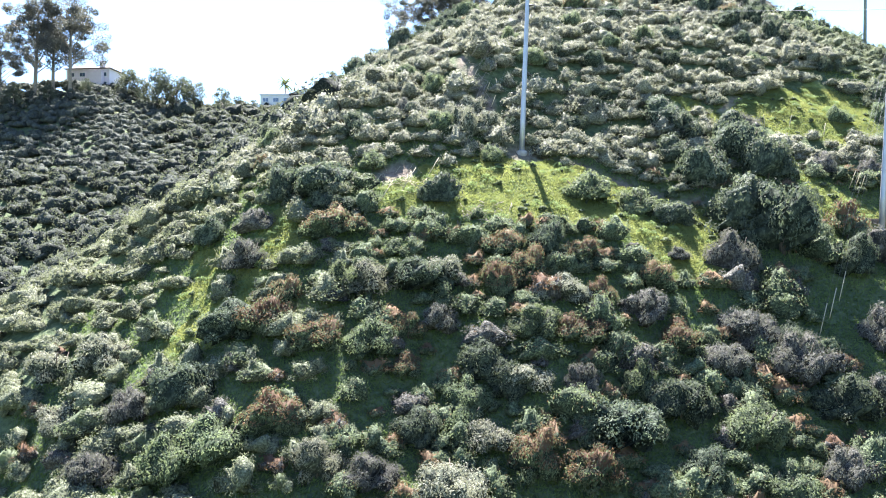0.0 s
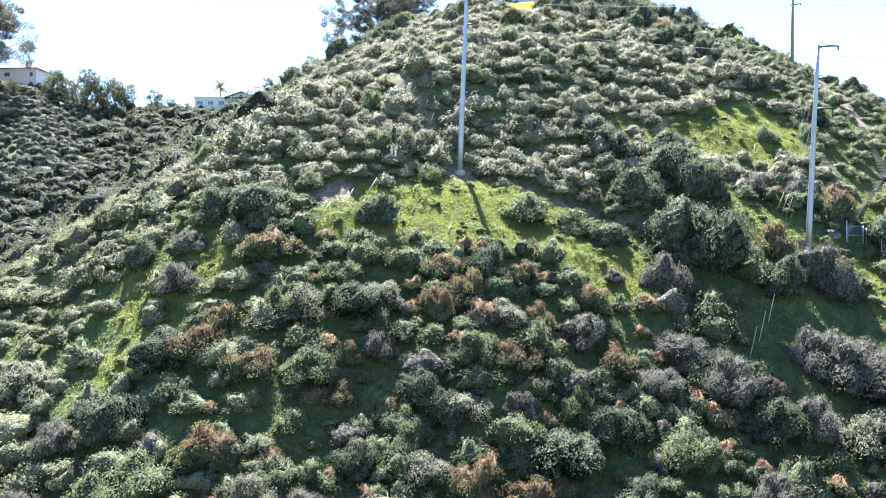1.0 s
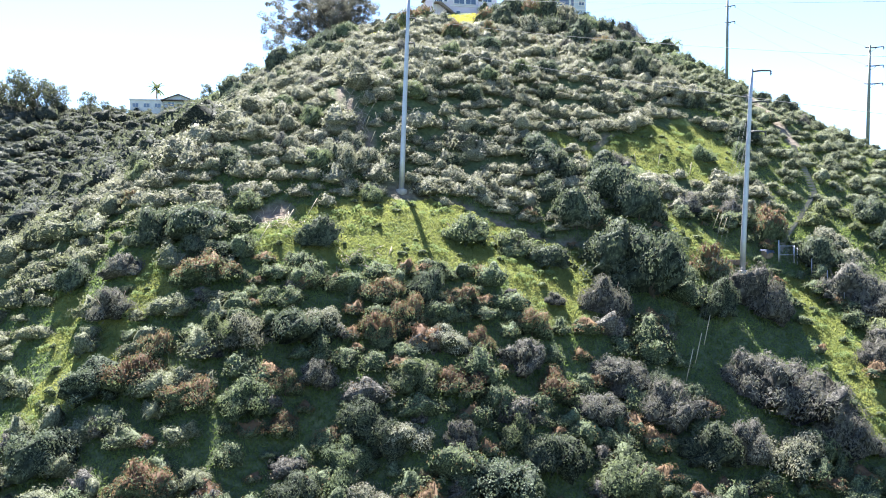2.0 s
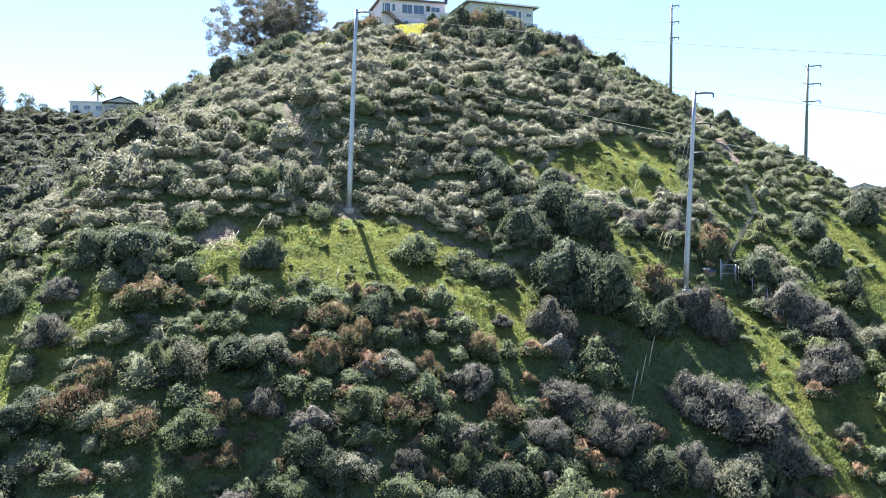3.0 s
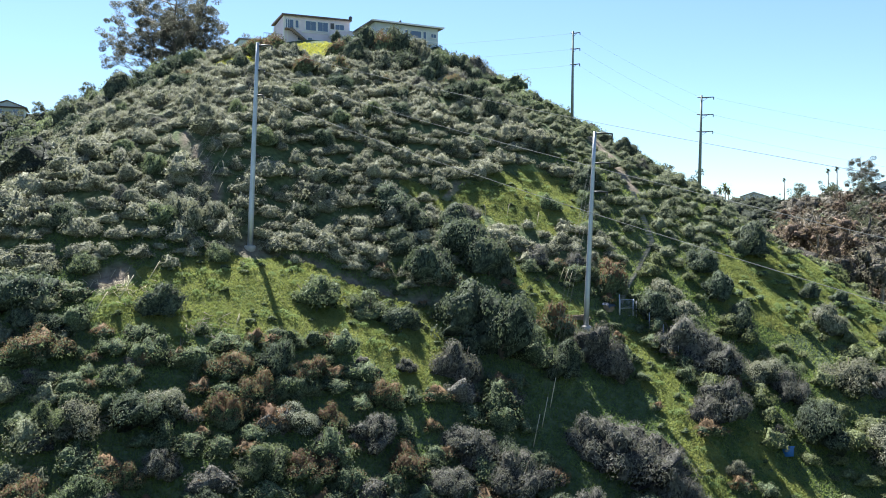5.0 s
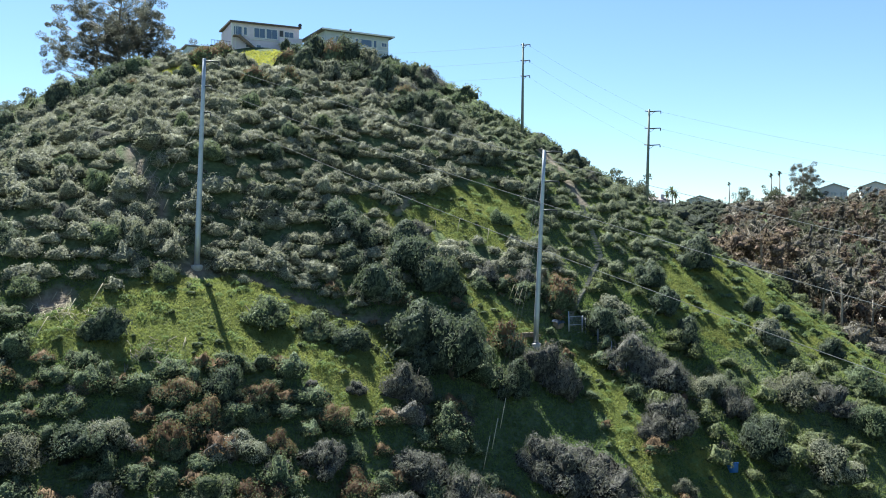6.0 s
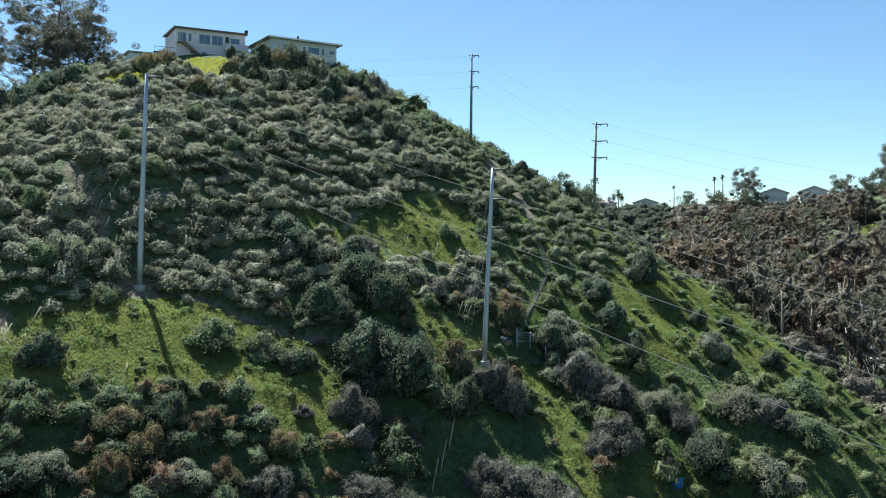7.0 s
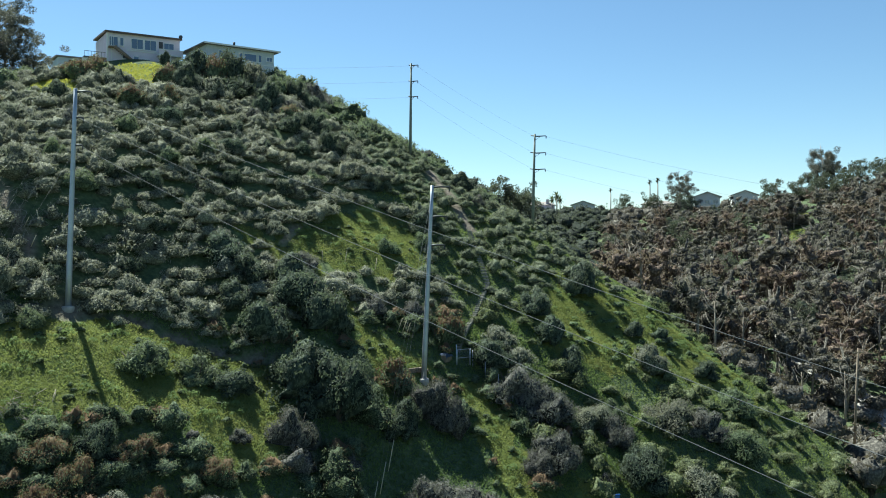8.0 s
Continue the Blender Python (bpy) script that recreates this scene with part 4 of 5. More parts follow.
def small_house(x, y, z, turn, W, D, H, wall, roof_kind, roof_mat, label, windows=3, storeys=1):
    root = empty("house", x, y, z, turn)
    part("wall", boxed(0, 0, -4, W, D, H), wall, root)
    if roof_kind == "gable":
        bm = bmesh.new()
        v = [bm.verts.new(p) for p in ((0, 0.0, H), (W, 0.0, H), (W / 2, 0.0, H + 1.45), (0, D, H), (W, D, H), (W / 2, D, H + 1.45))]
        for q in ((0, 1, 2), (3, 5, 4), (0, 2, 5, 3), (1, 4, 5, 2), (0, 3, 4, 1)):
            bm.faces.new([v[k] for k in q])
        part("gable", bm, wall, root)
        part("roof", gable_roof(0, 0, W, D, H, 1.5, 0.7), roof_mat, root)
    elif roof_kind == "flat":
        part("roof", boxed(-0.25, -0.25, H, W + 0.25, D + 0.25, H + 0.3), TRIM, root)
    else:
        part("roof", hip_roof(0, 0, W, D, H, 1.6, 0.6, 2.5), roof_mat, root)
    for s in range(storeys):
        for i in range(windows):
            window(root, W * (i + 0.5) / windows, 0.9 + 2.7 * s, min(1.6, W / windows * 0.6), 1.1, 0, 2)
    if roof_kind == "gable" and wall is STUCCO_GREEN:
        # dark timber puts the shade on this front into the balcony's colour
        porch = part("balcony", boxed(0.2, -1.5, -0.1, W - 0.2, -0.02, 0.15), TIMBER, root, "balcony under the gable, its shade given by dark timber")
        for k in range(9):
            part("post", boxed(0.25 + k * (W - 0.6) / 8, -1.48, 0.152, 0.36 + k * (W - 0.6) / 8, -1.38, 1.05), TIMBER, porch)
        part("handrail", boxed(0.2, -1.52, 1.052, W - 0.2, -1.34, 1.15), TIMBER, porch)
        part("eave", boxed(-0.6, -1.6, H - 0.32, W + 0.6, -0.02, H - 0.12), ROOFTILE, root)
    if W > 13:
        part("chimney", boxed(W - 3.2, 0.5, H - 1.0, W - 2.0, 1.7, H + 2.4, bevel=0.05), wall, root, "pale stucco chimney")
        part("wing", boxed(W - 6.0, -1.6, -4, W - 1.6, 0.0, H - 0.9), wall, root)
    return tagged(root, label, "house", "houses on the rim")


small_house(-53.0, 252, 72.4, 0, 9, 8, 2.9, STUCCO_WHITE, "flat", TRIM, "flat roofed white house among the trees on the rim", 3)
small_house(-43.6, 250, 72.6, 4, 8.0, 9, 2.6, STUCCO_GREEN, "gable", ROOFTILE, "gabled house with a dark roof on the rim", 2)
small_house(-109.3, 252, 76.9, -6, 13.05, 10, 5.8, STUCCO_PINK, "hip", ROOFTILE, "large pale pink house behind eucalyptus trees on the rim", 4, 2)
small_house(211, 286, 54.6, -40, 9, 8, 3.0, STUCCO_WHITE, "gable", ROOFGREY, "white bungalow on the far rim", 2)
small_house(195, 300, 54.8, -38, 14, 8, 2.8, STUCCO_PINK, "hip", ROOFGREY, "low pale bungalow on the far rim", 3)
small_house(217, 224, 55.4, -42, 8.2, 9, 3.3, STUCCO_WHITE, "gable", ROOFGREY, "white gabled house standing among trees", 3)
small_house(229, 218.5, 56.0, -42, 8.2, 9, 3.3, STUCCO_WHITE, "gable", ROOFGREY, "white gabled house standing among trees", 3)
small_house(232, 268, 54.8, -40, 12, 8, 2.8, STUCCO_PINK, "hip", ROOFGREY, "low pale bungalow on the far rim", 3)


# ---- trees ----
def limb_tree(seed, tall, spread, n_limbs, trunk_r, clump_r, clumps, leaves, leaf_len, leaf_w, bare=0.35, wild=0.9, strew=0.55, body=False):
    """Trunk with limbs, and clumps of hanging leaves at the limbs' ends. Gives trunk bmesh and leaf arrays."""
    rg = np.random.default_rng(seed)
    bm = bmesh.new()
    lean = rg.uniform(-0.06, 0.06, 2) * tall
    trunk = [Vector((lean[0] * t, lean[1] * t, tall * 0.72 * t)) for t in (0, 0.35, 0.7, 1.0)]
    trunk[0].z = -1.0
    tube(bm, trunk, [trunk_r, trunk_r * 0.8, trunk_r * 0.55, trunk_r * 0.25], 6)
    tips = []
    for i in range(n_limbs):
        t = bare + (1 - bare) * (i + rg.random()) / n_limbs
        p = Vector((lean[0] * t, lean[1] * t, tall * 0.72 * t))
        a = 2.4 * i + rg.uniform(-0.5, 0.5)
        out = spread * rg.uniform(0.55, 1.0) * (1.1 - 0.5 * t)
        end = p + Vector((math.cos(a) * out, math.sin(a) * out, tall * rg.uniform(0.08, 0.28)))
        mid = p.lerp(end, 0.5) + Vector((rg.uniform(-0.4, 0.4), rg.uniform(-0.4, 0.4), tall * 0.03))
        tube(bm, [p, mid, end], [trunk_r * 0.32, trunk_r * 0.2, trunk_r * 0.06], 4)
        tips += [end, mid.lerp(end, 0.6)]
        for _ in range(2):
            b = a + rg.uniform(-1.0, 1.0)
            e2 = mid + Vector((math.cos(b), math.sin(b), rg.uniform(0.2, 0.9))) * out * 0.5
            tube(bm, [mid, e2], [trunk_r * 0.14, trunk_r * 0.04], 3)
            tips.append(e2)
    tips.append(trunk[-1] + Vector((0, 0, tall * 0.1)))
    c, d, bodies, base = [], [], [], 0
    for k in range(clumps):
        tip = np.array(tips[k % len(tips)]) + rg.normal(0, clump_r * strew, 3)
        r = clump_r * rg.uniform(0.5, 1.15)
        m = leaves // clumps
        dd = unit(rg.normal(0, 1, (m, 3)))
        c.append(tip + dd * (r * rg.uniform(0.62, 1.1, m))[:, None] * np.array([1, 1, 0.75]))
        d.append(dd)
        if body:
            sv, sf = shell([(0, 0, 0, 0.8 * r)] + [(*(rg.normal(0, 0.5 * r, 3)), 0.5 * r) for _ in range(3)], 0.8, 7, 5, 0.68, -1.3, k)
            bodies.append((sv + tip, sf + base))
            base += len(sv)
    v, f = leaf_quads(rg, np.concatenate(c), np.concatenate(d), leaf_len, leaf_w, -0.6, wild)
    idx = np.zeros(len(f), int)
    if body:
        bf = np.concatenate([q for _v, q in bodies])
        f, idx = np.concatenate([f, bf + len(v)]), np.concatenate([idx, np.ones(len(bf), int)])
        v = np.concatenate([v] + [q for q, _f in bodies])
    return bm, v, f, idx


def tree_kind(name, materials, *args, **kw):
    bm, v, f, idx = limb_tree(*args, body=len(materials) > 1, **kw)
    tm = bpy.data.meshes.new("trunk")
    bm.to_mesh(tm)
    bm.free()
    tm.materials.append(BARK)
    return tm, np_mesh("crown", v, f, materials, idx, smooth=True)


def tree(kind, x, y, size, label, turn=0.0, category="tree", group="", sink=0.0, base=None):
    root = empty("tree", x, y, (height(x, y) if base is None else base) - sink, turn)
    root.scale = (size, size, size)
    part("trunk", kind[0], None, root)
    part("crown", kind[1], None, root)
    return tagged(root, label, category, group)


trng = np.random.default_rng(5)
EUC = [tree_kind("euc", [EUCALYPT], 300 + i, 20.0, 12.5, 28, 0.42, 1.0, 250, 40000, 0.27, 0.13, bare=0.04, wild=0.9, strew=1.0) for i in range(2)]
EUCTALL = [tree_kind("euc", [EUCALYPT], 310 + i, 30.0, 11.0, 22, 0.55, 1.9, 76, 17000, 0.42, 0.22, bare=0.28, wild=0.8, strew=0.6) for i in range(3)]
BROWN = [tree_kind("euc", [(BROWNEUC, BROWNBODY), (GREYEUC, OLIVEBODY)][i % 2], 320 + i, 12.0, 3.9, 9, 0.25, 1.6, 19, 1350, 0.32, 0.20, bare=0.35, wild=0.7, strew=0.75) for i in range(6)]
OAK = [tree_kind("tree", [FARWOOD], 330 + i, 8.0, 3.4, 12, 0.25, 1.25, 50, 3400, 0.36, 0.24, bare=0.05, wild=0.8, strew=0.7) for i in range(3)]

for x, y, s, a in [(1.2, 163, 0.95, 20), (3.0, 159, 0.55, 201), (-2.5, 165, 0.72, 77), (5.0, 165, 0.66, 301)]:
    tree(EUC[int(a) % 2], x, y, s, "large spreading eucalyptus with sparse grey green leaves on the crest", a, group="eucalyptus on the crest")
for x, y, s, a in [(-111, 236, 1.08, 0), (-101.5, 236, 1.05, 131), (-107, 238, 0.95, 50), (-118.5, 232, 0.72, 231), (-124, 230, 0.78, 81)]:
    tree(EUCTALL[int(a) % 3], x, y, s, "tall eucalyptus with pale trunks on the far slope", a, group="eucalyptus on the far slope")
# browned eucalyptus wood on the far side of the canyon
spots = []
GLADES = [(189, 160, 8), (165, 119, 8), (207, 176, 8), (150, 140, 4), (176, 146, 4)]
while len(spots) < 300:
    t, w = trng.uniform(0, 1), trng.uniform(-1, 1)
    x, y = 98 + 140 * t + 50 * w, 104 + 110 * t - 56 * w
    if x - y * 0.79 < 3 or height(x, y) < 15 or math.hypot(x, y) > (258 if x < 0.9 * y else 285) or any(math.hypot(x - a, y - b) < r for a, b, r in GLADES):
        continue
    if all(math.hypot(x - a, y - b) > 4.5 for a, b in spots) and (x > 92 or y < 60) and y > 20:
        spots.append((x, y))
for x, y in spots:
    green = trng.random() < 0.09
    tree(OAK[int(trng.integers(3))] if green else BROWN[2 * int(trng.integers(3)) + (0 if trng.random() < (0.9 if x < 0.86 * y else 0.4) else 1)], x, y, trng.uniform(0.72, 1.16) * (1.0 if math.hypot(x, y) < 205 else 0.72), "green broad tree in the canyon wood" if green else "browned eucalyptus tree in the canyon wood", trng.uniform(0, 360), group="trees of the canyon wood")
for x, y, s in [(-113, 228, 0.8), (-105, 231, 0.7), (-119, 226, 0.85), (-124, 224, 0.95), (-98, 238, 0.5), (-85, 243, 1.05), (-80, 243, 1.3), (-75, 244, 1.4), (-71, 246, 1.05), (-62, 247, 0.8), (-58, 243, 0.62), (-90, 246, 0.8), (-52, 243, 0.5), (-47, 242, 0.42), (-41, 242, 0.5), (-36, 238, 0.7), (-20, 166, 0.5), (-16, 160, 0.48), (-12, 158, 0.45), (184, 290, 1.25), (176, 288, 1.1), (149, 247, 1.5), (157, 245, 1.7), (165, 250, 1.5), (142, 248, 1.0), (218, 262, 0.9), (226, 255, 1.0), (236, 252, 1.1), (241, 244, 0.9),
                (210, 219, 0.9), (240, 212, 1.1), (216, 213, 0.42), (224, 211, 0.5), (232, 207, 0.4), (246, 206, 1.1), (252, 200, 1.2), (243, 195, 1.0), (238, 182, 1.05), (250, 186, 1.2), (246, 172, 1.1), (240, 164, 1.0), (252, 178, 1.2)]:
    tree(OAK[int(trng.integers(3))], x, y, s, "dark green tree on the canyon rim", trng.uniform(0, 360), group="trees on the rim")
for x, y, s in [(211, 224, 0.70), (250, 198, 0.78), (254, 201, 0.72)]:
    tree(EUCTALL[0], x, y, s * 0.8, "tall open eucalyptus on the far rim", 40, group="trees on the rim")


def palm_kind(tall, seed, fronds=26, droop=0.9, size=1.5):
    rg = np.random.default_rng(seed)
    bm = tubed([(0, 0, -0.5), (0.1, 0, tall * 0.5), (0.05, 0.05, tall)], [0.28, 0.2, 0.17], 8)
    tm = bpy.data.meshes.new("trunk")
    bm.to_mesh(tm)
    bm.free()
    tm.materials.append(BARK)
    vs, fs = [], []
    for i in range(fronds):
        a, e = rg.uniform(0, 6.28), rg.uniform(-0.5, 1.2)
        pts = [np.array([0.05, 0.05, tall])]
        d = np.array([math.cos(a) * math.cos(e), math.sin(a) * math.cos(e), math.sin(e)])
        for k in range(4):
            pts.append(pts[-1] + d * size / 4)
            d = unit(d + np.array([0, 0, -droop / 4]))
        side = np.array([-math.sin(a), math.cos(a), 0])
        for k in range(4):
            w0, w1 = 0.24 * (1 - abs(k / 4 - 0.4)), 0.24 * (1 - abs((k + 1) / 4 - 0.4)) * (0 if k == 3 else 1)
            b = len(vs) * 4
            vs.append(np.array([pts[k] - side * w0, pts[k] + side * w0, pts[k + 1] + side * w1, pts[k + 1] - side * w1]))
            fs.append((b, b + 1, b + 2, b + 3))
    return tm, np_mesh("crown", np.concatenate(vs), fs, [PALMLEAF])


FAN = palm_kind(10.5, 1, 30, 1.2, 1.1)
FEATHER = palm_kind(6.0, 2, 26, 1.0, 2.4)
for x, y, s in [(217, 269, 0.95), (231.6, 263.2, 1.22), (234.5, 262, 1.25), (231.2, 263.0, 0.45), (216, 270, 0.45)]:
    tree(FAN, x, y, s, "slender fan palm with a small crown", 0, "palm tree", "palms on the rim")
for x, y, s in [(-47, 258, 1.4), (205, 288, 1.35), (208, 290, 1.2), (202, 287, 1.1)]:
    tree(FEATHER, x, y, s, "feather palm with arching fronds", 0, "palm tree", "palms on the rim")

# far scrub over the left canyon and the far slopes
def far_left(x, y):
    return (x < -0.12 * y) & (y > 100) & (x > -0.55 * y) & (land(x, y) < 77.5)


def on_spur(x, y):
    return far_left(x, y) & (left_spur(x, y) > land(x, y) - 1.8)


FAR_KINDS = [foliage_arrays(400 + i, 200, 11, 0.15, 0.066, 0.7, 0.7, 1.0, 1.1, lobe=0.36, spread=0.74, skin=(10, 4)) for i in range(6)]
scatter("spur_scrub", FAR_KINDS, field(-125, -12, 150, 252, 2.45, 1.5, 2.3, on_spur, 7), [FARSAGESHADE, MIDGREEN, FARSAGEBODY], "pale scrub mounds on the spur across the side canyon", "scrub")
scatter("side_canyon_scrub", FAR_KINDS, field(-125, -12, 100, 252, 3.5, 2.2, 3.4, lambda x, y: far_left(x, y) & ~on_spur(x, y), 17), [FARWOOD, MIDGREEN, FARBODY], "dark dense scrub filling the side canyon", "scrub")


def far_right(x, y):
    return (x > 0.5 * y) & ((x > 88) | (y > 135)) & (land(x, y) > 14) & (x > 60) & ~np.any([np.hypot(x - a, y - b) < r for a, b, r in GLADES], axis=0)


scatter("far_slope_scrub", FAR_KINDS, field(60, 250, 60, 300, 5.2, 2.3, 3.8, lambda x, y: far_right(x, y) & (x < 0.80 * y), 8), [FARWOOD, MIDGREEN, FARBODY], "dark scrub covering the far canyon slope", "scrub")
# leaf colour darkened to stand in for the shade between the crowns
UNDERWOOD = leaf_material("undergrowth leaves darkened for shade", (0.052, 0.045, 0.037), (0.140, 0.116, 0.090), 0.3)
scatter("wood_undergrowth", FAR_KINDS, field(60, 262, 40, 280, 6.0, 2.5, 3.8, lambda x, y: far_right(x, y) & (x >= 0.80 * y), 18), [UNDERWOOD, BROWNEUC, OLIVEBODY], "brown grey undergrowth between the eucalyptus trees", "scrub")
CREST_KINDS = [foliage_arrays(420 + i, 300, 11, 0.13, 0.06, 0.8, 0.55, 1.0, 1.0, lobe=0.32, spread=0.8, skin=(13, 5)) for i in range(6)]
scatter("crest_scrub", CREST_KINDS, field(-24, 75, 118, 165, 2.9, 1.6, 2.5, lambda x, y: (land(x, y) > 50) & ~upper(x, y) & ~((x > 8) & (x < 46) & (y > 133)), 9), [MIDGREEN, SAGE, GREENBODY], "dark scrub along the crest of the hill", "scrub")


# ---- grass tufts on the meadows ----
def tufts(name, x0, x1, y0, y1, n, keep, seed, material, length, label):
    rg = np.random.default_rng(seed)
    x, y = rg.uniform(x0, x1, n), rg.uniform(y0, y1, n)
    ok = keep(x, y)
    x, y = x[ok], y[ok]
    c = np.stack([x, y, land(x, y) + length * 0.3], 1)
    v, f = leaf_quads(rg, c, np.tile([0.0, -0.8, 0.45], (len(x), 1)), length, length * 0.32, 0.9, 0.5)
    return tagged(new(name, np_mesh(name, v, f, [material])), label, "grass", kind="stuff")


WEEDS = [foliage_arrays(500 + i, 120, 6, 0.24, 0.12, 0.9, 0.7, 1.0, 0.8, lobe=0.4, spread=0.6, skin=None) for i in range(5)]


def weed_places(n, seed, rmin, rmax, x0=-25, x1=90):
    rg = np.random.default_rng(seed)
    x, y = rg.uniform(x0, x1, n), rg.uniform(54, 100, n)
    ok = on_meadow(x, y) & (soil_amount(x, y) < 0.3)
    x, y = x[ok], y[ok]
    return list(zip(x, y, land(x, y) - 0.03, rg.uniform(rmin, rmax, len(x)), rg.uniform(0.7, 1.2, len(x)), rg.uniform(0, 6.28, len(x))))


WEED = leaf_material("meadow weed leaves", (0.092, 0.128, 0.053), (0.216, 0.264, 0.120), 0.42)
bank_rg = np.random.default_rng(62)
bank_places = []
for (x0, y0), (x1, y1) in zip(BENCH, BENCH[1:]):
    for t in np.arange(0, 1, 0.75 / math.hypot(x1 - x0, y1 - y0)):
        x, y = x0 + (x1 - x0) * t + bank_rg.normal(0, 0.2), y0 + (y1 - y0) * t + bank_rg.uniform(1.0, 2.1)
        bank_places.append((x, y, height(x, y) - 0.1, bank_rg.uniform(0.6, 1.1), bank_rg.uniform(0.9, 1.2), bank_rg.uniform(0, 6.28)))
scatter("bank_scrub", SAGE_KINDS, bank_places, [SAGE, MIDGREEN, SAGEBODY], "sagebrush mounds overhanging the bank of the ledge", "scrub")
LIP = [(x, y - 0.95) for x, y in BENCH]
lip_rg = np.random.default_rng(61)
lip_places = []
for (x0, y0), (x1, y1) in zip(LIP, LIP[1:]):
    for t in np.arange(0, 1, 0.42 / math.hypot(x1 - x0, y1 - y0)):
        x, y = x0 + (x1 - x0) * t + lip_rg.normal(0, 0.12), y0 + (y1 - y0) * t + lip_rg.normal(0, 0.16)
        lip_places.append((x, y, height(x, y) - 0.05, lip_rg.uniform(0.25, 0.55), lip_rg.uniform(0.9, 1.3), lip_rg.uniform(0, 6.28)))
scatter("ledge_herbs", WEEDS, lip_places, [GRASS, SAGE, GREENBODY], "bright green herbs along the lip of the trodden ledge", "weeds")
HERBS = [foliage_arrays(520 + i, 260, 9, 0.13, 0.055, 0.9, 0.7, 1.0, 0.9, lobe=0.34, spread=0.75, skin=(11, 4)) for i in range(5)]
scatter("flank_herbs", HERBS, weed_places(330, 52, 0.4, 1.1, 52, 90), [WEED, SAGE, GREENBODY], "low lush green herb clumps strewn over the grassy flank", "weeds")
scatter("meadow_herbs", HERBS, weed_places(620, 53, 0.3, 0.7, -25, 50), [WEED, SAGE, GREENBODY], "low leafy green clumps strewn over the meadow", "weeds")
scatter("meadow_weeds", WEEDS, weed_places(3000, 51, 0.25, 0.65), [WEED, SAGE, GREENBODY], "low leafy green weeds scattered through the grass", "weeds")
# a darker copy of the grass, with the shade under shrubs in its colour
SHADEGRASS = leaf_material("grass darkened for shade", (0.055, 0.088, 0.036), (0.160, 0.220, 0.082), 0.42, 0.7)
LUSH = leaf_material("lush grass", (0.096, 0.132, 0.046), (0.232, 0.276, 0.100), 0.48, 0.7)
tufts("slope_grass", -32, 62, 46, 84, 150000, lambda x, y: ~on_meadow(x, y) & (soil_amount(x, y) < 0.3) & (land(x, y) < 41), 23, SHADEGRASS, 0.30, "rough green grass and herbs between the shrubs")
tufts("flank_grass", 45, 92, 56, 104, 110000, lambda x, y: ~on_meadow(x, y) & (soil_amount(x, y) < 0.3) & (land(x, y) > 17), 24, LUSH, 0.26, "lush green grass on the flank above the canyon")
tufts("meadow_grass", -25, 90, 54, 100, 1050000, lambda x, y: on_meadow(x, y) & (soil_amount(x, y) < 0.3), 21, GRASS, 0.21, "bright yellow green grass and herbs in sunlit patches")
for k, (gx0, gy0, gr) in enumerate(GLADES):
    tufts("glade_grass", gx0 - gr, gx0 + gr, gy0 - gr, gy0 + gr, 3500, lambda x, y: np.hypot(x - gx0, y - gy0) < gr * (0.8 + 0.2 * np.sin(3 * np.arctan2(y - gy0, x - gx0) + k)), 70 + k, GRASS, 0.6, "bright green grass in a glade of the canyon wood")
tufts("top_grass", 7, 26, 120, 140, 14000, lambda x, y: on_meadow(x, y), 22, YELLOWGRASS, 0.35, "bright yellow green grass below the houses")


# ---- small works round the poles ----
def guy_wire(pole, drop, tall, lean, anchor, guard=2.6):
    """A stay from a pole to the ground with a pale plastic guard at its foot."""
    x, y = anchor
    foot = Vector((x, y, height(x, y) - 0.1))
    top = pole.matrix_basis.translation + Vector((lean * (1 - drop / tall), 0, tall - drop))
    way = (top - foot).normalized()
    root = empty("guy_wire", *foot)
    part("strand", tubed([(0, 0, 0), top - foot], [0.006, 0.006], 4), WIRE, root)
    part("guard", tubed([way * 0.15, way * guard], [0.034, 0.034], 6), STRAW, root, "pale yellow plastic guard")
    part("anchor", tubed([(0, 0, -0.3), way * 0.25], [0.03, 0.03], 5), IRON, root)
    return tagged(root, "thin stay wire with a pale guard at its foot", "guy wire", "guy wires")


for drop, a in ((1.0, (-5.5, 73.6)), (3.2, (-3.6, 75.2)), (5.6, (-1.6, 77.2))):
    guy_wire(pole_a, drop, 19.2, 0.75, a)
for drop, a in ((1.2, (3.1, 92.9)), (3.4, (4.4, 91.1)), (5.6, (4.9, 89.2))):
    guy_wire(pole_a, drop, 19.2, 0.75, a, 1.5)
for drop, a in ((0.8, (27.9, 64.4)), (3.0, (29.2, 65.7)), (5.4, (30.8, 67.6))):
    guy_wire(pole_b, drop, 19.0, 0.95, a, 3.0)
for drop, a in ((6.0, (38.1, 81.6)), (7.0, (38.5, 81.4)), (8.0, (38.9, 81.2))):
    guy_wire(pole_b, drop, 19.0, 0.95, a, 2.0)

# lines on the ridge poles
for i, (ex, ey, ez) in enumerate([(15.0, 179.5, 79.0), (15.0, 179.5, 76.3), (17.2, 178.6, 73.4)]):
    hung((57.7, 118.3, 71.0 - 2.35 * i), (ex, ey, ez), 1.0, 0.010)
    hung((58.4, 118.0, 71.0 - 2.35 * i), (69.5, 103.2, 59.65 - 2.35 * i), 0.35, 0.008)
    hung((71.0, 102.6, 59.65 - 2.35 * i), (140.0, 60.0, 47.5 - 2.35 * i), 2.5, 0.009)


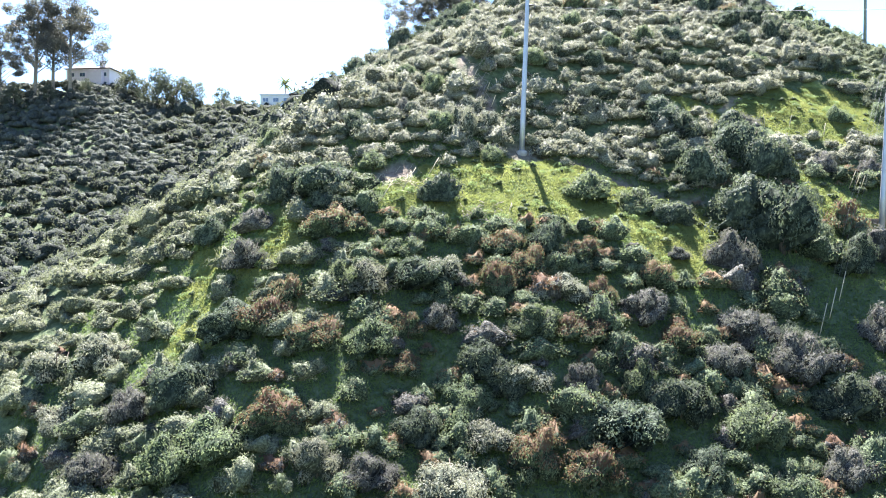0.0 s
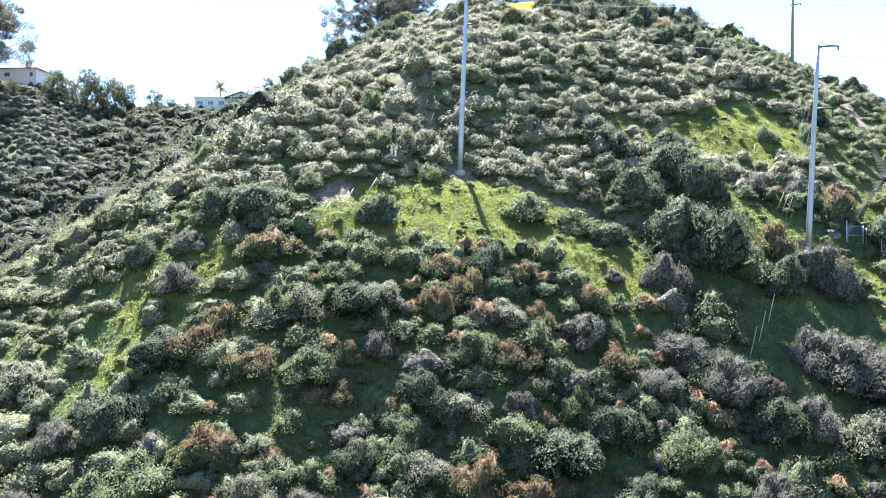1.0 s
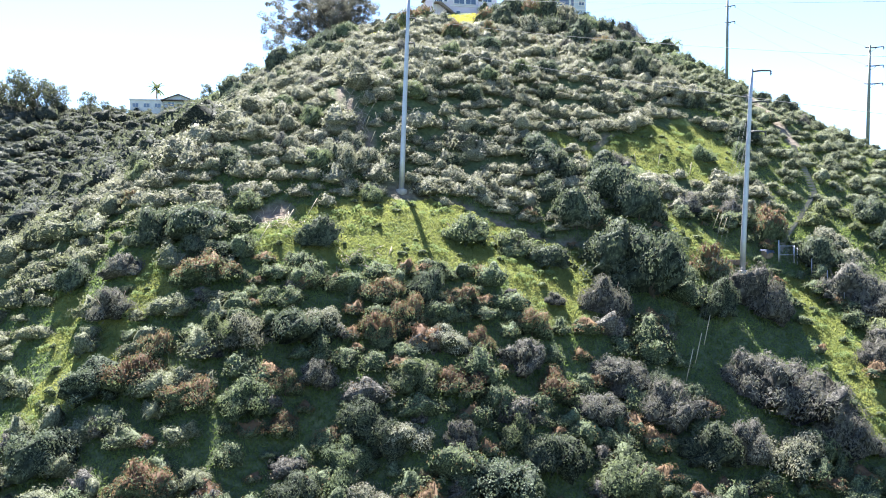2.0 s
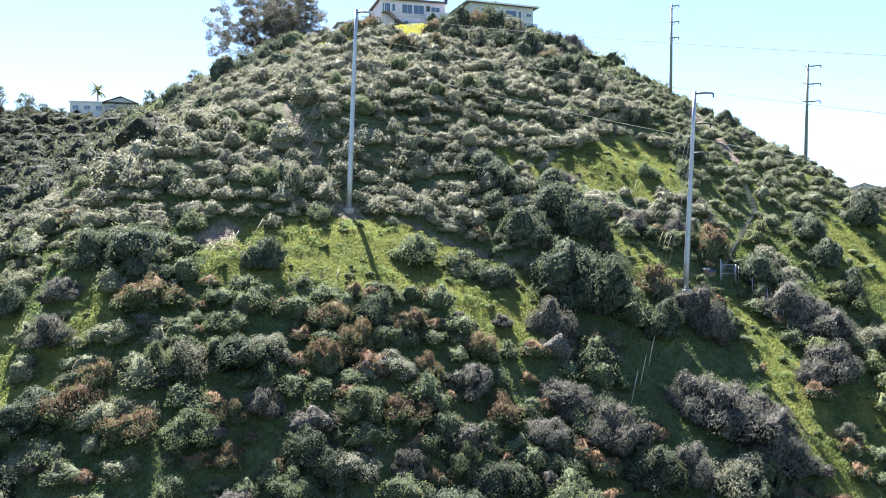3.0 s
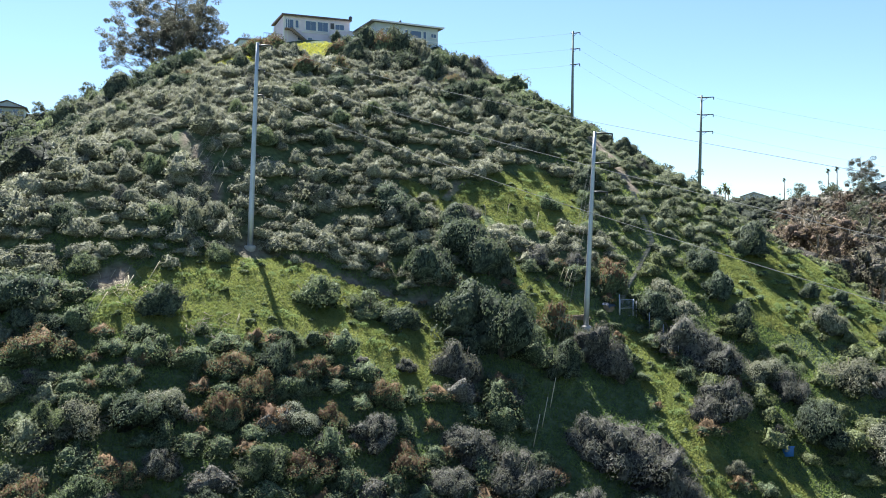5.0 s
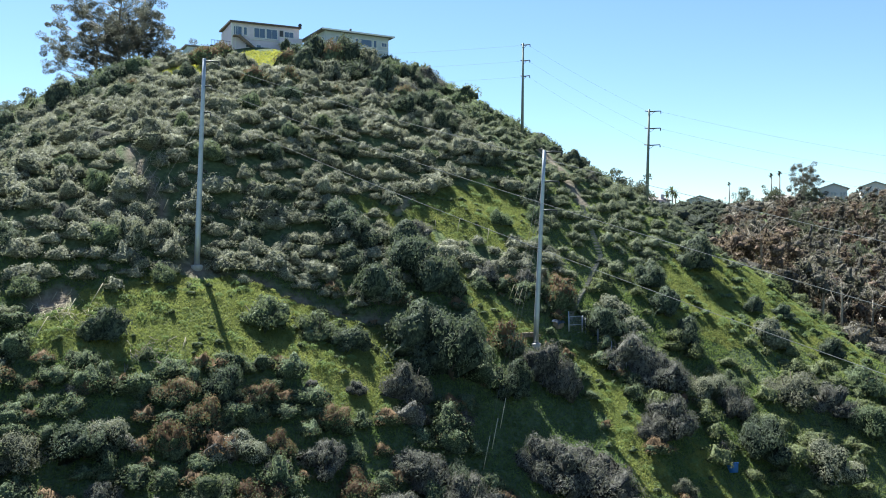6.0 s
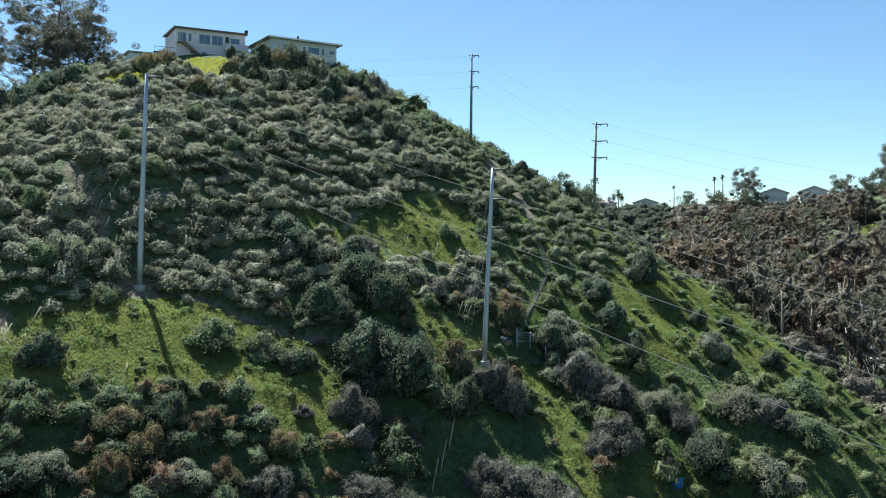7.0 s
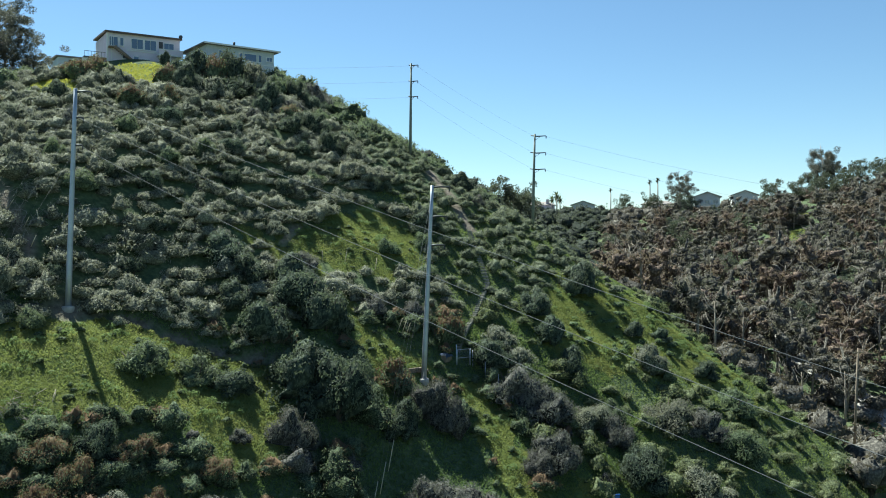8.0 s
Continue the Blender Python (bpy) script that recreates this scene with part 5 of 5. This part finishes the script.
def steps_flight(line, wide=1.1, label=""):
    """Concrete steps up the slope along a line on the plan."""
    root = empty("garden_stair", line[0][0], line[0][1], height(*line[0]))
    o = root.matrix_basis.translation
    bm0 = bmesh.new()
    box(bm0, -wide / 2, -0.2, -0.5, wide / 2, 0.2, 0.03, 0.015)
    me = bpy.data.meshes.new("step")
    bm0.to_mesh(me)
    bm0.free()
    me.materials.append(OLDSTEP)
    for (x0, y0), (x1, y1) in zip(line, line[1:]):
        run = math.hypot(x1 - x0, y1 - y0)
        n = int(run / 0.36)
        for k in range(n):
            x, y = x0 + (x1 - x0) * k / n, y0 + (y1 - y0) * k / n
            s = part("step", me, None, root)
            s.matrix_local = pose(x - o.x, y - o.y, height(x, y) + 0.04 - o.z, 0, 0, math.degrees(math.atan2(y1 - y0, x1 - x0)) - 90)
    return tagged(root, label, "stair")


STAIR_LINE = [(44.5, 80.4), (48.5, 84.4), (53.7, 89.8), (54.5, 92.9), (56.2, 98.7)]
steps_flight(STAIR_LINE, 0.75, "narrow weathered concrete steps climbing the slope from a gate")


def gate_and_fence():
    z = height(44.2, 78.8) - 0.35
    root = empty("metal_gate", 43.5, 78.7, z, 5)
    for px, tall in ((0.0, 2.45), (1.7, 1.95)):
        part("post", tubed([(px, 0, -0.4), (px, 0, tall)], [0.055, 0.055], 8), STEEL, root)
    leaf = part("gate_frame", tubed([(0.12, 0, 0.25), (1.58, 0, 0.25)], [0.03, 0.03], 6), STEEL, root)
    for a, b in (((0.12, 0, 1.9), (1.58, 0, 1.9)), ((0.12, 0, 0.25), (0.12, 0, 1.9)), ((1.58, 0, 0.25), (1.58, 0, 1.9)), ((0.12, 0, 1.05), (1.58, 0, 1.05))):
        part("rail", tubed([a, b], [0.03, 0.03], 6), STEEL, leaf)
    for k in range(11):
        part("mesh_wire", tubed([(0.2 + 0.125 * k, 0.0, 0.27), (0.2 + 0.125 * k, 0.0, 1.88)], [0.006, 0.006], 4), STEEL, leaf)
    tagged(root, "small grey metal gate with posts at the foot of steps", "gate")
    f = empty("chain_link_fence", 45.3, 78.7, height(45.3, 78.7))
    o = f.matrix_basis.translation
    pts = [(45.4, 78.7), (46.0, 77.2), (46.6, 75.6), (47.4, 74.2)]
    for x, y in pts:
        part("post", tubed([(x - o.x, y - o.y, height(x, y) - o.z - 0.4), (x - o.x, y - o.y, height(x, y) - o.z + 1.7)], [0.045, 0.045], 6), STEEL, f)
    for (x0, y0), (x1, y1) in zip(pts, pts[1:]):
        for h in (0.1, 0.5, 0.9, 1.3, 1.65):
            part("rail", tubed([(x0 - o.x, y0 - o.y, height(x0, y0) - o.z + h), (x1 - o.x, y1 - o.y, height(x1, y1) - o.z + h)], [0.007, 0.007], 4), IRON, f)
    tagged(f, "grey chain link fence running down the slope", "fence")


gate_and_fence()


def low_wall(name, x0, y0, x1, y1, tall, material, label, courses=3):
    """A low wall of blocks along a line."""
    n = max(3, int(math.hypot(x1 - x0, y1 - y0) / 0.5))
    z = min(height(x0, y0), height(x1, y1))
    root = empty(name, x0, y0, z, math.degrees(math.atan2(y1 - y0, x1 - x0)))
    rg = np.random.default_rng(n)
    for c in range(courses):
        for k in range(n):
            h = tall / courses
            part("block", boxed(k * 0.5 + (0.25 if c % 2 else 0) + 0.01, -0.15 + rg.uniform(-0.03, 0.03), c * h - 0.15, k * 0.5 + 0.49 + (0.25 if c % 2 else 0), 0.15, (c + 1) * h - 0.17, bevel=0.02), material, root)
    return tagged(root, label, "wall")


low_wall("retaining_wall", 36.6, 77.4, 39.6, 77.8, 0.75, TIMBER, "low brown block retaining wall behind the pole")


def crate(x, y):
    """A pale sheet sagging over a crate beside the gate."""
    root = empty("storage_box", x, y, height(x, y), 25)
    part("body", boxed(-0.5, -0.32, -0.25, 0.5, 0.32, 0.6, bevel=0.03), TIMBER, root)
    rg = np.random.default_rng(8)
    bm = bmesh.new()
    grid = [[bm.verts.new((-0.62 + 1.24 * i / 9, -0.5 + 0.95 * j / 7,
                           0.64 - 1.6 * max(0.0, -0.3 - (-0.5 + 0.95 * j / 7)) - 1.4 * max(0.0, abs(-0.62 + 1.24 * i / 9) - 0.48) + rg.uniform(-0.02, 0.05)))
             for j in range(8)] for i in range(10)]
    for i in range(9):
        for j in range(7):
            bm.faces.new((grid[i][j], grid[i + 1][j], grid[i + 1][j + 1], grid[i][j + 1]))
    bmesh.ops.solidify(bm, geom=bm.faces[:], thickness=0.015)
    part("sheet", bm, TARP, root, "crumpled pale blue plastic sheet")
    return tagged(root, "timber box under a crumpled pale blue sheet beside the gate", "box")


crate(42.6, 79.2)


def tub(x, y):
    root = empty("plastic_tub", x, y, height(x, y) + 0.02, 35)
    bm = tubed([(0, 0, 0), (0.1, 0.1, 0.45), (0.11, 0.11, 0.5)], [0.27, 0.35, 0.38], 14)
    part("body", bm, BLUEPLASTIC, root)
    part("rim", tubed([(0.11, 0.11, 0.505), (0.12, 0.12, 0.55)], [0.4, 0.4], 14), BLUEPLASTIC, root)
    return tagged(root, "discarded blue plastic tub lying in the grass", "tub")


tub(51.9, 63.9).scale = (1.5, 1.5, 1.5)


def bare_tree(x, y, tall, seed, label):
    rg = np.random.default_rng(seed)
    root = empty("dead_tree", x, y, height(x, y))
    part("trunk", tubed([(0, 0, -0.5), (0.1, 0, tall * 0.45), (0.15, 0.1, tall * 0.7), (0.0, 0.1, tall)], [0.2, 0.15, 0.11, 0.04], 8), BARK, root)
    for k in range(7):
        t = rg.uniform(0.4, 0.9)
        a = rg.uniform(0, 6.28)
        l = tall * rg.uniform(0.15, 0.35)
        p = Vector((0.12, 0.05, tall * t))
        part("branch", tubed([p, p + Vector((math.cos(a) * l * 0.5, math.sin(a) * l * 0.5, l * 0.4)), p + Vector((math.cos(a) * l * 0.8, math.sin(a) * l * 0.8, l))], [0.07, 0.05, 0.015], 5), BARK, root)
    return tagged(root, label, "dead tree", "dead trees")


bare_tree(87.6, 87.0, 7.5, 1, "bare pale dead tree with forked branches")
for k, (x, y, t) in enumerate([(104, 93, 5.0), (107, 93, 6.0), (112, 96, 8.0), (118, 92, 7.5), (101, 84, 6.0), (122, 104, 9.0), (110, 84, 8.0), (116, 80, 8.5)]):
    bare_tree(x, y, t, 10 + k, "bare grey dead trunk in the canyon wood")


def timber_pole(x, y, tall):
    root = empty("utility_pole", x, y, height(x, y))
    part("shaft", tubed([(0, 0, -0.5), (0.6, 0, tall)], [0.17, 0.11], 8), TIMBER, root)
    arm = part("crossarm", boxed(-0.4, -0.06, tall - 0.6, 1.6, 0.06, tall - 0.45), TIMBER, root)
    for px in (-0.3, 0.2, 1.0, 1.5):
        part("insulator", tubed([(px, 0, tall - 0.45), (px, 0, tall - 0.25)], [0.05, 0.04], 6), IRON, arm)
    return tagged(root, "old timber utility pole with one crossarm in the canyon", "utility pole", "poles of the power line")


timber_pole(96.1, 72.2, 13.0)


def strip(name, line, wide, material, label, category, lift=0.06):
    """A paved strip that follows the ground."""
    pts = []
    for (x0, y0), (x1, y1) in zip(line, line[1:]):
        for k in range(8):
            pts.append((x0 + (x1 - x0) * k / 8, y0 + (y1 - y0) * k / 8))
    pts.append(line[-1])
    vs, fs = [], []
    for i, (x, y) in enumerate(pts):
        a, b = pts[max(i - 1, 0)], pts[min(i + 1, len(pts) - 1)]
        d = Vector((b[0] - a[0], b[1] - a[1])).normalized()
        for s in (-1, 1):
            px, py = x - s * d.y * wide / 2, y + s * d.x * wide / 2
            vs += [(px, py, height(px, py) + lift), (px, py, height(px, py) - 0.4)]
        if i:
            k = 4 * i
            fs += [(k - 4, k - 2, k + 2, k), (k - 3, k - 4, k, k + 1), (k - 2, k - 1, k + 3, k + 2)]
    return tagged(new(name, np_mesh(name, vs, fs, [material])), label, category, kind="structure")


strip("road", [(140, 128), (128, 108), (121, 94), (117, 80), (114, 60)], 5.5, CONCRETE, "pale concrete lane on the canyon floor", "road")


def rock(x, y, r, seed):
    rg = np.random.default_rng(seed)
    bm = bmesh.new()
    bmesh.ops.create_icosphere(bm, subdivisions=2, radius=r)
    for v in bm.verts:
        n = noise.noise(v.co * (1.3 / r) + Vector((seed, 0, 0)))
        v.co *= 1 + 0.35 * n
        v.co.z *= 0.9
    me = bpy.data.meshes.new("boulder")
    bm.to_mesh(me)
    bm.free()
    me.materials.append(PALEROCK)
    ob = new("boulder", me)
    ob.matrix_world = pose(x, y, height(x, y) + 0.15 * r, 0, 0, rg.uniform(0, 360))
    return tagged(ob, "pale sunlit boulder beside the lane", "boulder", "boulders by the lane")


PALEROCK = plain("pale rock", (0.62, 0.58, 0.54), 0.95, 0, 1.2, 0.3, 0.06)
for k, (x, y, r) in enumerate([(125.5, 120.5, 2.2), (127.5, 118.0, 2.6), (129.8, 116.5, 1.8), (124.0, 123.0, 1.5), (126.5, 115.0, 1.4), (131.5, 113.5, 1.2)]):
    rock(x, y, r, 40 + k)


def stake(x, y, tall, lean, seed):
    root = empty("wooden_stake", x, y, height(x, y), seed * 77)
    part("shaft", tubed([(0, 0, -0.3), (lean, 0, tall)], [0.04, 0.035], 5), STRAW, root)
    part("tip", tubed([(lean, 0, tall), (lean * 1.05, 0, tall + 0.06)], [0.035, 0.012], 5), STRAW, root)
    return tagged(root, "weathered wooden stake leaning on the slope", "stake", "stakes on the slope")


for k, (x, y) in enumerate([(2.6, 97.5), (4.6, 93.8), (5.9, 91.5), (33.6, 90.6), (36.2, 91.0), (39.5, 90.2)]):
    stake(x, y, 1.3, 0.35, k)


def litter(name, cx, cy, rx, ry, n, seed, material, label):
    """Dry sticks lying crosswise on the slope."""
    rg = np.random.default_rng(seed)
    bm = bmesh.new()
    for _ in range(n):
        x, y, a, l = cx + rg.normal(0, rx), cy + rg.normal(0, ry), rg.uniform(0, 6.28), rg.uniform(0.4, 1.6)
        q = []
        for t in (-0.5, 0.1, 0.5):
            px, py = x + t * l * math.cos(a) + rg.normal(0, 0.06), y + t * l * math.sin(a) + rg.normal(0, 0.06)
            q.append((px, py, height(px, py) + rg.uniform(0.04, 0.28)))
        tube(bm, q, [0.02, 0.017, 0.009], 4)
    return tagged(part(name, bm, material), label, "dry sticks", kind="stuff")


litter("dry_sticks", -3.6, 76.6, 1.3, 0.9, 60, 3, STRAW, "bleached dry sticks strewn over the bare soil")
litter("dry_sticks", 3.2, 72.4, 1.4, 0.7, 40, 4, BARK, "grey dry sticks lying in the grass")
litter("dry_sticks", 57.5, 107.0, 0.5, 3.2, 40, 6, BARK, "grey dry sticks strewn over the ridge track")
litter("dry_sticks", 3.7, 92.0, 0.6, 1.9, 50, 5, BARK, "grey dry sticks strewn along the bare track")
